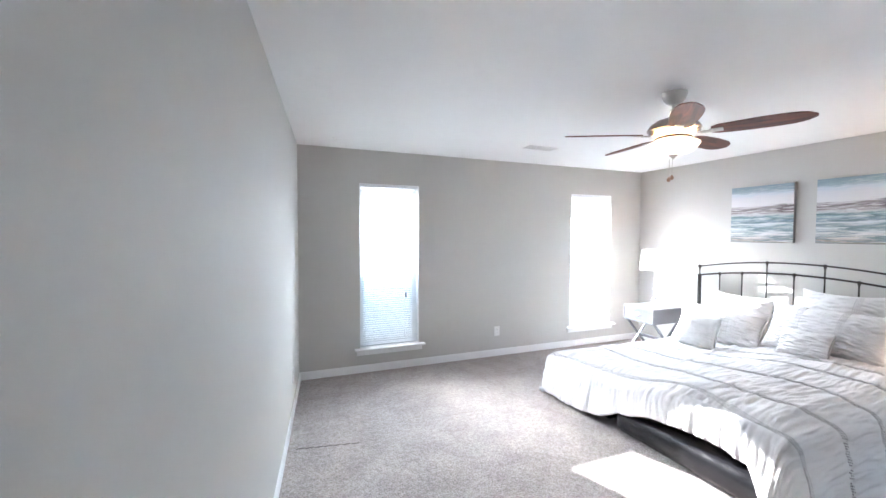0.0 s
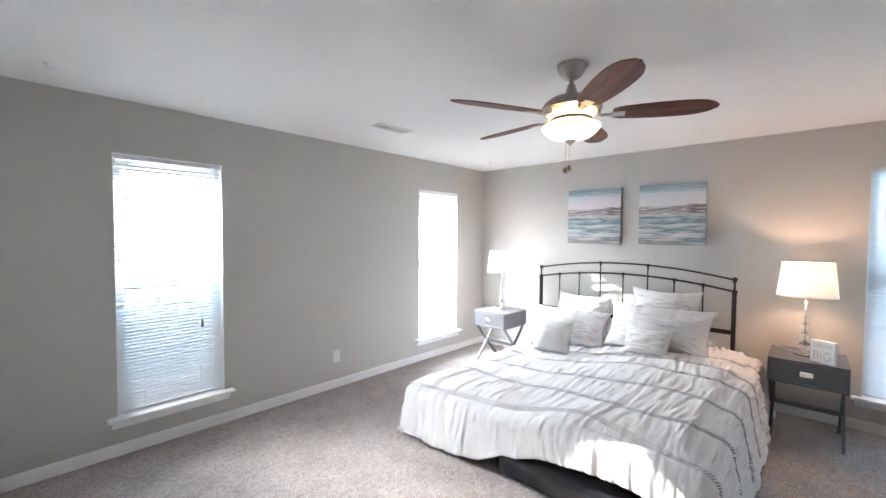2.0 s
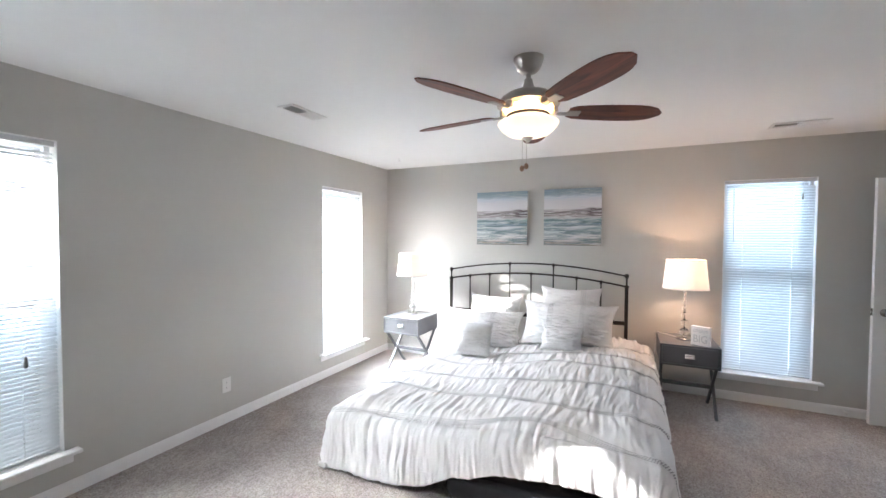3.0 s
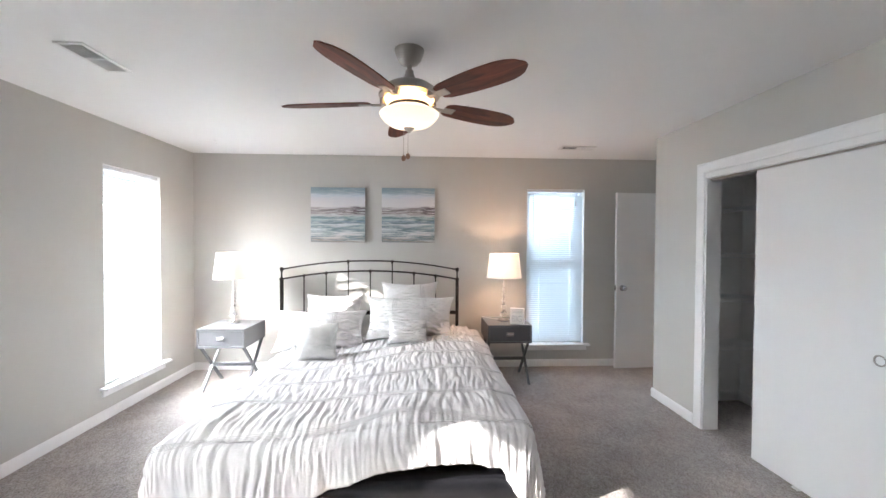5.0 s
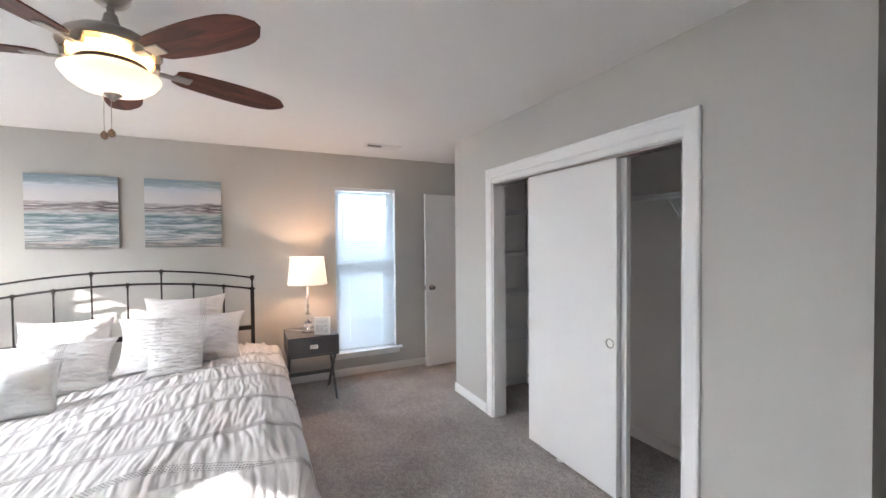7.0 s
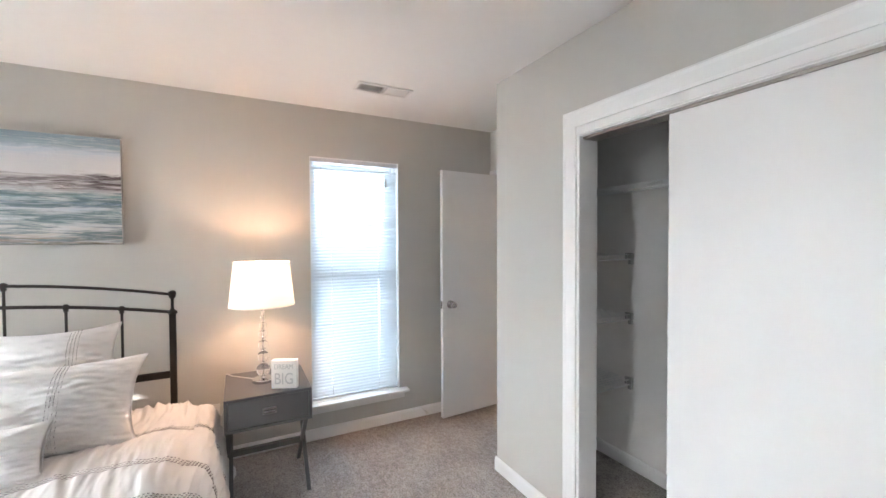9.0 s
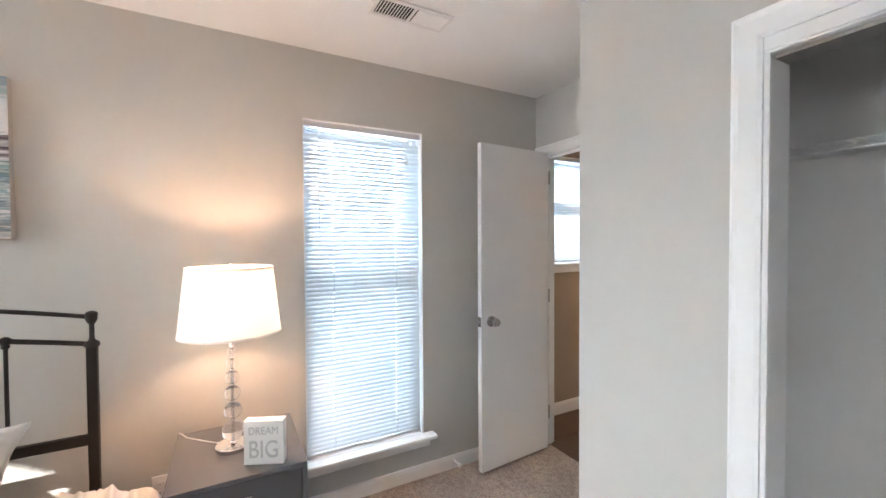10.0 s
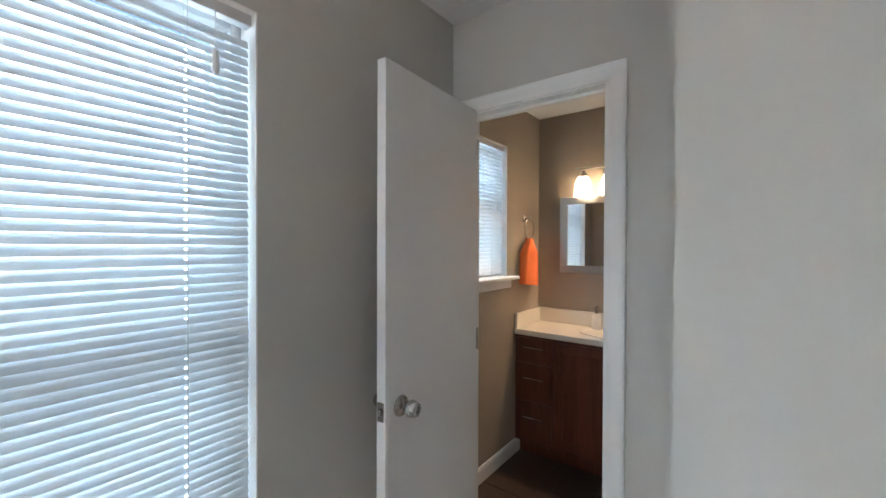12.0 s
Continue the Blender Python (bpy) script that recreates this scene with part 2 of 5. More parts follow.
def seascape():
    """Abstract painted sea: blue top, pale sky, brown horizon with a dark headland, teal and white water, sandy foot."""
    m = mat("painted_canvas", (0.5, 0.5, 0.5), 0.6, bump=0.5, bscale=70)
    nt, b = m.node_tree, bsdf(m)

    def math_node(op, a, c, d=None):
        k = nt.nodes.new("ShaderNodeMath")
        k.operation = op
        for i, v in enumerate((a, c, d)):
            if v is None:
                continue
            if isinstance(v, (int, float)):
                k.inputs[i].default_value = v
            else:
                nt.links.new(v, k.inputs[i])
        return k.outputs[0]

    def strokes(scale, zs, seed, dist=0.7):
        mp, n = nt.nodes.new("ShaderNodeMapping"), nt.nodes.new("ShaderNodeTexNoise")
        mp.inputs["Scale"].default_value, mp.inputs["Location"].default_value = (0.0, 1.0, zs), (seed, seed * 1.7, seed * 0.6)
        n.inputs["Scale"].default_value, n.inputs["Detail"].default_value, n.inputs["Distortion"].default_value = scale, 12, dist
        n.inputs["Roughness"].default_value = 0.68
        nt.links.new(tc.outputs["Object"], mp.inputs[0])
        nt.links.new(mp.outputs[0], n.inputs["Vector"])
        return n.outputs["Fac"]

    tc, sep = nt.nodes.new("ShaderNodeTexCoord"), nt.nodes.new("ShaderNodeSeparateXYZ")
    nt.links.new(tc.outputs["Object"], sep.inputs[0])
    h = math_node("MULTIPLY_ADD", sep.outputs["Z"], 1 / 0.605, -0.11)
    h = math_node("MULTIPLY_ADD", strokes(4.0, 8.0, 2.0, 1.1), 0.22, h)
    ramp = nt.nodes.new("ShaderNodeValToRGB")
    e = ramp.color_ramp.elements
    e[0].position, e[0].color = 0.0, (0.16, 0.14, 0.10, 1)
    e[1].position, e[1].color = 1.0, (0.24, 0.32, 0.38, 1)
    for p, c in ((0.05, (0.38, 0.31, 0.25)), (0.10, (0.56, 0.51, 0.46)), (0.15, (0.68, 0.66, 0.65)), (0.20, (0.38, 0.43, 0.44)), (0.25, (0.62, 0.66, 0.68)), (0.30, (0.24, 0.33, 0.34)), (0.335, (0.60, 0.65, 0.68)),
                 (0.38, (0.12, 0.20, 0.27)), (0.42, (0.50, 0.57, 0.60)), (0.46, (0.13, 0.27, 0.27)), (0.50, (0.60, 0.60, 0.60)), (0.54, (0.24, 0.20, 0.20)), (0.60, (0.17, 0.14, 0.145)), (0.645, (0.34, 0.30, 0.30)),
                 (0.675, (0.70, 0.68, 0.68)), (0.80, (0.66, 0.65, 0.67)), (0.88, (0.55, 0.61, 0.66)), (0.93, (0.33, 0.41, 0.46))):
        k = e.new(p)
        k.color = (*c, 1)
    nt.links.new(h, ramp.inputs[0])

    def paint(base, fac, color):
        mix = nt.nodes.new("ShaderNodeMix")
        mix.data_type = "RGBA"
        mix.inputs["B"].default_value = (*color, 1)
        nt.links.new(fac, mix.inputs["Factor"])
        nt.links.new(base, mix.inputs["A"])
        return mix.outputs["Result"]

    def cut(v, lo, hi):
        r = nt.nodes.new("ShaderNodeMapRange")
        r.inputs["From Min"].default_value, r.inputs["From Max"].default_value = lo, hi
        nt.links.new(v, r.inputs["Value"])
        return r.outputs[0]

    # foam on the water, thicker towards the middle; pale breaks in the horizon; dark headland at one end
    water = math_node("MULTIPLY", cut(h, 0.52, 0.47), cut(strokes(4.0, 14.0, 5.0, 0.8), 0.44, 0.60))
    middle = cut(math_node("ABSOLUTE", sep.outputs["Y"], 0), 0.32, 0.08)
    out = paint(ramp.outputs[0], math_node("MULTIPLY", water, math_node("MULTIPLY_ADD", middle, 0.45, 0.25)), (0.68, 0.67, 0.69))
    band = math_node("MULTIPLY", cut(h, 0.52, 0.55), cut(h, 0.68, 0.65))
    out = paint(out, math_node("MULTIPLY", band, cut(strokes(4.5, 18.0, 9.0, 0.8), 0.48, 0.60)), (0.64, 0.60, 0.59))
    head = math_node("MULTIPLY", band, cut(sep.outputs["Y"], -0.10, -0.20))
    out = paint(out, math_node("MULTIPLY", head, cut(strokes(5.0, 14.0, 13.0), 0.38, 0.50)), (0.085, 0.06, 0.065))
    out = paint(out, math_node("MULTIPLY", cut(h, 0.52, 0.48), math_node("MULTIPLY", cut(strokes(3.4, 18.0, 31.0, 0.8), 0.45, 0.56), 0.9)), (0.11, 0.18, 0.20))
    out = paint(out, math_node("MULTIPLY", cut(strokes(4.5, 16.0, 21.0, 0.8), 0.52, 0.64), 0.6), (0.70, 0.69, 0.70))
    nt.links.new(out, b.inputs["Base Color"])
    return m


PAINTING = seascape()
CANVAS = mat("canvas_edge", (0.40, 0.39, 0.38), 0.85, vary=0.25, vscale=9, bump=0.3, bscale=300)


# ---- building helpers ----
def box(bm, x0, x1, y0, y1, z0, z1, bevel=0.0, seg=1, m=None):
    v = [bm.verts.new((x, y, z)) for x in (x0, x1) for y in (y0, y1) for z in (z0, z1)]
    if m is not None:
        for q in v:
            q.co = m @ q.co
    f = [bm.faces.new([v[i] for i in ids]) for ids in ((0, 1, 3, 2), (4, 6, 7, 5), (0, 4, 5, 1), (2, 3, 7, 6), (0, 2, 6, 4), (1, 5, 7, 3))]
    if bevel:
        edges = list({e for q in f for e in q.edges})
        bmesh.ops.bevel(bm, geom=edges, offset=bevel, segments=seg, affect="EDGES", profile=0.5, clamp_overlap=True)
    return bm


def lathe(bm, profile, m=None, n=24, cap=True):
    """A body turned about z from (radius, height) pairs."""
    rings = []
    for r, z in profile:
        ring = [Vector((r * math.cos(2 * math.pi * k / n), r * math.sin(2 * math.pi * k / n), z)) for k in range(n)]
        rings.append([bm.verts.new(m @ p if m is not None else p) for p in ring])
    for a, b in zip(rings, rings[1:]):
        for k in range(n):
            bm.faces.new((a[k], a[(k + 1) % n], b[(k + 1) % n], b[k]))
    if cap:
        bm.faces.new(rings[0][::-1])
        bm.faces.new(rings[-1])
    return bm


def tube(bm, points, r, n=8, cap=True):
    """A round bar along points."""
    pts = [Vector(p) for p in points]
    rings = []
    for i, p in enumerate(pts):
        d = (pts[min(i + 1, len(pts) - 1)] - pts[max(i - 1, 0)]).normalized()
        a = d.orthogonal().normalized() if i == 0 else (a - d * a.dot(d)).normalized()
        b = d.cross(a)
        rings.append([bm.verts.new(p + r * (a * math.cos(2 * math.pi * k / n) + b * math.sin(2 * math.pi * k / n))) for k in range(n)])
    for u, v in zip(rings, rings[1:]):
        for k in range(n):
            bm.faces.new((u[k], u[(k + 1) % n], v[(k + 1) % n], v[k]))
    if cap:
        bm.faces.new(rings[0][::-1])
        bm.faces.new(rings[-1])
    return bm


def mesh_of(name, bm, material, smooth=False):
    bmesh.ops.recalc_face_normals(bm, faces=bm.faces[:])
    me = bpy.data.meshes.new(name)
    bm.to_mesh(me)
    bm.free()
    me.materials.append(material)
    if smooth:
        for p in me.polygons:
            p.use_smooth = True
        me.set_sharp_from_angle(angle=radians(40))
    return me


def part(name, bm, material, parent=None, label="", smooth=False, at=None):
    """One mesh object under a thing or a part."""
    me = bm if isinstance(bm, bpy.types.Mesh) else mesh_of(name, bm, material, smooth)
    ob = new(name, me)
    if parent is not None:
        ob.parent = parent
    if at is not None:
        ob.matrix_basis = at
    if label:
        ob["label"] = label
    return ob


def thing(name, m, label, category, group="", kind=""):
    ob = new(name)
    ob.empty_display_size = 0.1
    ob.matrix_basis = m
    return tagged(ob, label, category, group, kind)


def structure(name, bm, material, label, category, smooth=False):
    return tagged(part(name, bm, material, smooth=smooth), label, category, kind="structure")


B = bmesh.new

# ---- the rooms ----
XE, YN, YS, H = 5.05, 4.694, -0.075, 2.44      # east, north and closet wall faces, ceiling
XC = 4.107                                      # outer corner of the closet
YB = -0.67                                      # wall with the bathroom door
BE, BN = 5.30, -2.15                            # bathroom: east and mirror walls
CB = -0.84                                      # back of the closet


def wall_run(a0, a1, z1, openings):
    """Pieces (a0, a1, z0, z1) of a wall round its openings."""
    out, a = [], a0
    for o0, o1, s, t in sorted(openings):
        out.append((a, o0, 0, z1))
        if s > 0:
            out.append((o0, o1, 0, s))
        if t < z1:
            out.append((o0, o1, t, z1))
        a = o1
    out.append((a, a1, 0, z1))
    return [p for p in out if p[1] - p[0] > 1e-4]


W1, W2 = (0.94, 1.62, 0.255, 2.078), (3.79, 4.49, 0.255, 2.078)
W3, WB = (0.222, 0.908, 0.255, 2.083), (-1.635, -0.99, 1.235, 2.13)

bm = B()
for a0, a1, z0, z1 in wall_run(0.0, XE + 0.2, H, (W1, W2)):
    box(bm, a0, a1, YN, YN + 0.2, z0, z1)
structure("wall_north", bm, WALL, "pale grey painted wall with two tall windows", "wall")
bm = B()
for a0, a1, z0, z1 in wall_run(YB, YN, H, (W3,)):
    box(bm, XE, XE + 0.2, a0, a1, z0, z1)
structure("wall_east", bm, WALL, "pale grey painted wall behind the bed", "wall")
# west wall, slightly out of square
WEST = (Vector((0.31, YN, 0)), Vector((-0.335, -1.5, 0)))
bm = B()
d = (WEST[1] - WEST[0])
ang = math.atan2(d.y, d.x)
wm = Matrix.Translation(WEST[0]) @ Matrix.Rotation(ang, 4, "Z")
box(bm, -0.05, d.length, -0.12, 0, 0, H, m=wm)
structure("wall_west", bm, WALL, "plain pale grey painted wall", "wall")
# closet front
XH = 1.185                                     # corner of the entry passage
CLO = (1.808, 3.445, 0.0, 1.975)
bm = B()
for a0, a1, z0, z1 in wall_run(XH, XC, H, (CLO,)):
    box(bm, a0, a1, YS - 0.115, YS, z0, z1)
structure("wall_closet_front", bm, WALL, "pale grey painted wall round the closet opening", "wall")
bm = B()
box(bm, XC - 0.11, XC, YB, YS - 0.115, 0, H)
structure("wall_closet_side", bm, WALL, "pale grey end wall of the closet", "wall")
bm = B()
box(bm, XC - 0.113, XC - 0.11, CB, YS - 0.115, 0, H)
box(bm, XH + 0.11, XC - 0.11, CB - 0.1, CB, 0, H)
box(bm, XH + 0.11, XH + 0.113, CB, YS - 0.115, 0, H)
box(bm, XH + 0.113, 1.812, YS - 0.118, YS - 0.115, 0, H)
box(bm, 3.445, XC - 0.113, YS - 0.118, YS - 0.115, 0, H)
structure("wall_closet_inside", bm, CLOSETWALL, "white painted inside of the closet", "wall")
bm = B()
box(bm, XH, XH + 0.11, -1.5, YS - 0.115, 0, H)
box(bm, -0.45, XH + 0.11, -1.62, -1.5, 0, H)
structure("wall_entry", bm, WALL, "pale grey wall of the entry passage", "wall")
# bathroom walls
BD = (4.380, 4.993, 0.0, 2.04)
bm = B()
for a0, a1, z0, z1 in wall_run(XC - 0.11, BE + 0.2, H, (BD,)):
    box(bm, a0, a1, YB - 0.10, YB, z0, z1)
structure("wall_bathroom_door", bm, WALL, "pale grey wall with the bathroom doorway", "wall")
bm = B()
box(bm, XC, BD[0], YB - 0.103, YB - 0.10, 0, H)
box(bm, BD[1], BE, YB - 0.103, YB - 0.10, 0, H)
box(bm, BD[0], BD[1], YB - 0.103, YB - 0.10, BD[3], H)
for a0, a1, z0, z1 in wall_run(BN, YB - 0.103, H, (WB,)):
    box(bm, BE, BE + 0.2, a0, a1, z0, z1)
box(bm, XC - 0.11, BE + 0.2, BN - 0.1, BN, 0, H)
box(bm, XC - 0.11, XC, BN, YB - 0.103, 0, H)
structure("wall_bathroom", bm, BATHWALL, "taupe painted bathroom walls", "wall")
bm = B()
box(bm, -0.5, XE + 0.3, CB - 0.1, YN + 0.2, H, H + 0.15)
box(bm, -0.5, XH + 0.2, -1.62, CB - 0.1, H, H + 0.15)
structure("ceiling", bm, CEIL, "white painted flat ceiling", "ceiling")
bm = B()
box(bm, XH + 0.2, BE + 0.2, BN - 0.1, CB - 0.104, H, H + 0.15)
structure("ceiling_bathroom", bm, CEIL, "white painted bathroom ceiling", "ceiling")
bm = B()
box(bm, -0.5, XE, YB - 0.05, YN, -0.12, 0.0)
box(bm, -0.5, 1.1, -1.62, YB - 0.05, -0.12, 0.0)
box(bm, 1.1, XC, CB - 0.1, YB - 0.05, -0.12, 0.0)
structure("floor", bm, CARPET, "beige speckled cut-pile carpet", "carpet")
bm = B()
box(bm, XC, BE, BN, YB - 0.05, -0.12, -0.006)
bath_floor = structure("floor_bathroom", bm, GROUT, "brown slate tiled bathroom floor", "floor")


def baseboard(name, a, b, out, h=0.083):
    """A moulded skirting from a to b on the floor; out points into the room."""
    a, b, o = Vector((*a, 0)), Vector((*b, 0)), Vector((*out, 0))
    bm = B()
    prof = [(0.001, 0), (0.013, 0), (0.013, h - 0.022), (0.009, h - 0.006), (0.004, h), (0.001, h)]
    r0 = [bm.verts.new(a + o * q + Vector((0, 0, z))) for q, z in prof]
    r1 = [bm.verts.new(b + o * q + Vector((0, 0, z))) for q, z in prof]
    k = len(prof)
    for i in range(k):
        bm.faces.new((r0[i], r0[(i + 1) % k], r1[(i + 1) % k], r1[i]))
    bm.faces.new(r0)
    bm.faces.new(r1[::-1])
    return structure(name, bm, TRIM, "white painted wooden baseboard", "baseboard")


baseboard("baseboard_north", (WEST[0].x, YN), (XE, YN), (0, -1))
baseboard("baseboard_east", (XE, YN - 0.014), (XE, YB), (-1, 0))
wn_dir = Vector((d.y, -d.x, 0)).normalized()
wn_dir = -wn_dir if wn_dir.x < 0 else wn_dir
baseboard("baseboard_west", (WEST[0].x, YN - 0.02), (WEST[1].x, WEST[1].y), (wn_dir.x, wn_dir.y))
baseboard("baseboard_closet_east", (3.535, YS), (XC + 0.013, YS), (0, 1))
baseboard("baseboard_closet_west", (XH - 0.013, YS), (1.728, YS), (0, 1))
baseboard("baseboard_closet_side", (XC, YS), (XC, YB), (1, 0))
baseboard("baseboard_closet_back", (XH + 0.113, CB), (XC - 0.113, CB), (0, 1))
baseboard("baseboard_closet_end", (XC - 0.113, YS - 0.118), (XC - 0.113, CB + 0.014), (-1, 0))
baseboard("baseboard_bathroom", (BE, YB - 0.103), (BE, -1.822), (-1, 0), 0.1)


# ---- windows ----
def window(name, m, w, z0, z1, screened=False):
    """A single-hung vinyl window in an opening of width w. Local x runs along the wall, y points outdoors, z is up; the wall face is y = 0."""
    h = z1 - z0
    win = thing(name, m @ pose(0, 0, z0), "white vinyl sash window with a painted sill", "window", kind="structure")
    f = 0.032
    bm = B()
    box(bm, 0.002, f, 0.085, 0.165, 0, h, 0.003)
    box(bm, w - f, w - 0.002, 0.085, 0.165, 0, h, 0.003)
    box(bm, f, w - f, 0.085, 0.165, h - f, h - 0.002, 0.003)
    box(bm, f, w - f, 0.085, 0.165, 0.012, f, 0.003)
    part("window_frame", bm, VINYL, win)
    mid = 0.505 * h
    for nm, y, a, b in (("upper_sash", 0.135, mid - 0.02, h - f), ("lower_sash", 0.105, f, mid + 0.02)):
        bm = B()
        r = 0.028
        box(bm, f, f + r, y - 0.014, y + 0.014, a, b, 0.002)
        box(bm, w - f - r, w - f, y - 0.014, y + 0.014, a, b, 0.002)
        box(bm, f + r, w - f - r, y - 0.014, y + 0.014, a, a + (0.092 if nm == "upper_sash" else r), 0.002)
        box(bm, f + r, w - f - r, y - 0.014, y + 0.014, b - r, b, 0.002)
        s = part(nm, bm, VINYL, win)
        bm = B()
        box(bm, f + r - 0.004, w - f - r + 0.004, y - 0.003, y + 0.003, a + r - 0.004, b - r + 0.004)
        p = part("pane", bm, PANE, s)
        p.visible_shadow = False
    if screened:
        bm = B()
        box(bm, f + 0.002, w - f - 0.002, 0.158, 0.1585, f + 0.002, mid)
        part("insect_screen", bm, SCREEN, win, "dark mesh insect screen")
    bm = B()
    box(bm, -0.06, w + 0.06, -0.072, -0.001, -0.004, 0.018, 0.006, 2)
    box(bm, 0.001, w - 0.001, -0.001, 0.085, -0.004, 0.0175)
    part("window_sill", bm, TRIM, win, "white painted wooden sill")
    bm = B()
    box(bm, -0.035, w + 0.035, -0.019, -0.001, -0.062, -0.005, 0.004, 2)
    part("apron", bm, TRIM, win)
    bm = B()
    box(bm, 0, 0.004, 0, 0.085, 0.0175, h - 0.001)
    box(bm, w - 0.004, w, 0, 0.085, 0.0175, h - 0.001)
    box(bm, 0.004, w - 0.004, 0, 0.085, h - 0.005, h - 0.001)
    part("reveal", bm, TRIM, win)
    return win


def slat_mesh(w):
    bm = B()
    half, rows = 0.0127, []
    xs = (0.008, 0.157, 0.163, w - 0.163, w - 0.157, w - 0.008)
    for t in (-1, -0.6, -0.05, 0.27, 0.65, 1):
        y, z = t * half, 0.0016 * (1 - t * t)
        rows.append([[bm.verts.new((x, y, z + dz)) for x in xs] for dz in (0.0, 0.0005)])
    for i, (a, b) in enumerate(zip(rows, rows[1:])):
        for k in range(5):
            if i == 2 and k in (1, 3):
                continue  # slots for the lift cords
            bm.faces.new((a[1][k], a[1][k + 1], b[1][k + 1], b[1][k]))
            bm.faces.new((a[0][k + 1], a[0][k], b[0][k], b[0][k + 1]))
        for k in (0, 5):
            bm.faces.new((a[0][k], a[1][k], b[1][k], b[0][k]))
    for r in (rows[0], rows[-1]):
        for k in range(5):
            bm.faces.new((r[0][k], r[0][k + 1], r[1][k + 1], r[1][k]))
    return mesh_of("slat", bm, SLAT, True)


def blind(m, w, z0, z1, tilt, wand=0.55, cord=0.9, wand_x=0.08, cord_x=0.10, tassel=CORD):
    """A lowered mini blind. Slats tilt with the room-side edge down."""
    b = thing("mini_blind", m, "lowered white mini blind with half-open slats", "blind", "window blinds")
    bm = B()
    box(bm, 0.005, w - 0.005, 0.022, 0.052, z1 - 0.035, z1 - 0.003, 0.002)
    part("headrail", bm, RAIL, b)
    bm = B()
    box(bm, 0.009, w - 0.009, 0.026, 0.048, z0 + 0.022, z0 + 0.038, 0.004, 2)
    part("bottom_rail", bm, RAIL, b)
    me = slat_mesh(w)
    pitch = 0.0242
    n = int((z1 - 0.045 - z0 - 0.05) / pitch)
    for k in range(n):
        wob = 0.7 * math.sin(k * 2.1) + (1.5 if k % 17 == 5 else 0)
        part("slat", me, SLAT, b, at=pose(0, 0.037, z0 + 0.052 + k * pitch, tilt + wob, 0, 0.08 * math.sin(k * 1.3)))
    for x in (0.16, w - 0.16):
        for y in (0.0235, 0.0505):
            bm = B()
            tube(bm, [(x, y, z0 + 0.03), (x, y, z1 - 0.03)], 0.0009, 5)
            part("ladder_cord", bm, CORD, b)
    bm = B()
    tube(bm, [(wand_x, 0.014, z1 - 0.03), (wand_x + 0.004, 0.013, z1 - 0.03 - wand)], 0.0035, 6)
    part("tilt_wand", bm, VINYL, b)
    bm = B()
    x = w - cord_x
    tube(bm, [(x, 0.015, z1 - 0.03), (x, 0.015, z1 - 0.03 - cord)], 0.0011, 5)
    part("pull_cord", bm, CORD, b)
    bm = B()
    lathe(bm, [(0.002, 0), (0.0075, -0.01), (0.0105, -0.055), (0.006, -0.066)], pose(x, 0.015, z1 - 0.03 - cord), 10)
    part("tassel", bm, tassel, b, "plastic cord tassel")
    return b


TILT_SLATS = 40
NORTH = lambda x: pose(x, YN, 0)
EAST = lambda y, x=XE: pose(x, y, 0, 0, 0, -90)
for nm, w4, m in (("window_1", W1, NORTH(W1[0])), ("window_2", W2, NORTH(W2[0])), ("window_3", W3, EAST(W3[1])), ("window_4", WB, EAST(WB[1], BE))):
    window(nm, m, w4[1] - w4[0], w4[2], w4[3], nm == "window_1")
blind(NORTH(W1[0]), W1[1] - W1[0], W1[2], W1[3], TILT_SLATS, cord=1.18, cord_x=0.15, tassel=TASSEL)
blind(NORTH(W2[0]), W2[1] - W2[0], W2[2], W2[3], TILT_SLATS, cord=1.0)
blind(EAST(W3[1]), W3[1] - W3[0], W3[2], W3[3], 68, wand=0.55, cord=0.10)
blind(EAST(WB[1], BE), WB[1] - WB[0], WB[2], WB[3], 63, wand=0.45, cord=0.35)

# daylight at each window: the sky above, the shaded ground below
BLUE, COOL, PALE = (0.62, 0.83, 1.0), (0.78, 0.90, 1.0), (0.92, 0.97, 1.0)
for x, high, low, tone in (((W1[0] + W1[1]) / 2, 7.6, 3.6, BLUE), ((W2[0] + W2[1]) / 2, 9, 6.6, COOL)):
    sky_lamp(x, YN + 0.23, 1.60, 0.60, 0.86, 180, high, PALE, 30)
    sky_lamp(x, YN + 0.23, 0.72, 0.60, 0.84, 180, low, tone, 15)
sky_lamp(XE + 0.23, (W3[0] + W3[1]) / 2, 1.60, 0.60, 0.86, 90, 2.9, BLUE)
sky_lamp(XE + 0.23, (W3[0] + W3[1]) / 2, 0.72, 0.60, 0.84, 90, 2.7, BLUE)
sky_lamp(BE + 0.23, (WB[0] + WB[1]) / 2, 1.67, 0.55, 0.8, 90, 2.5, BLUE)


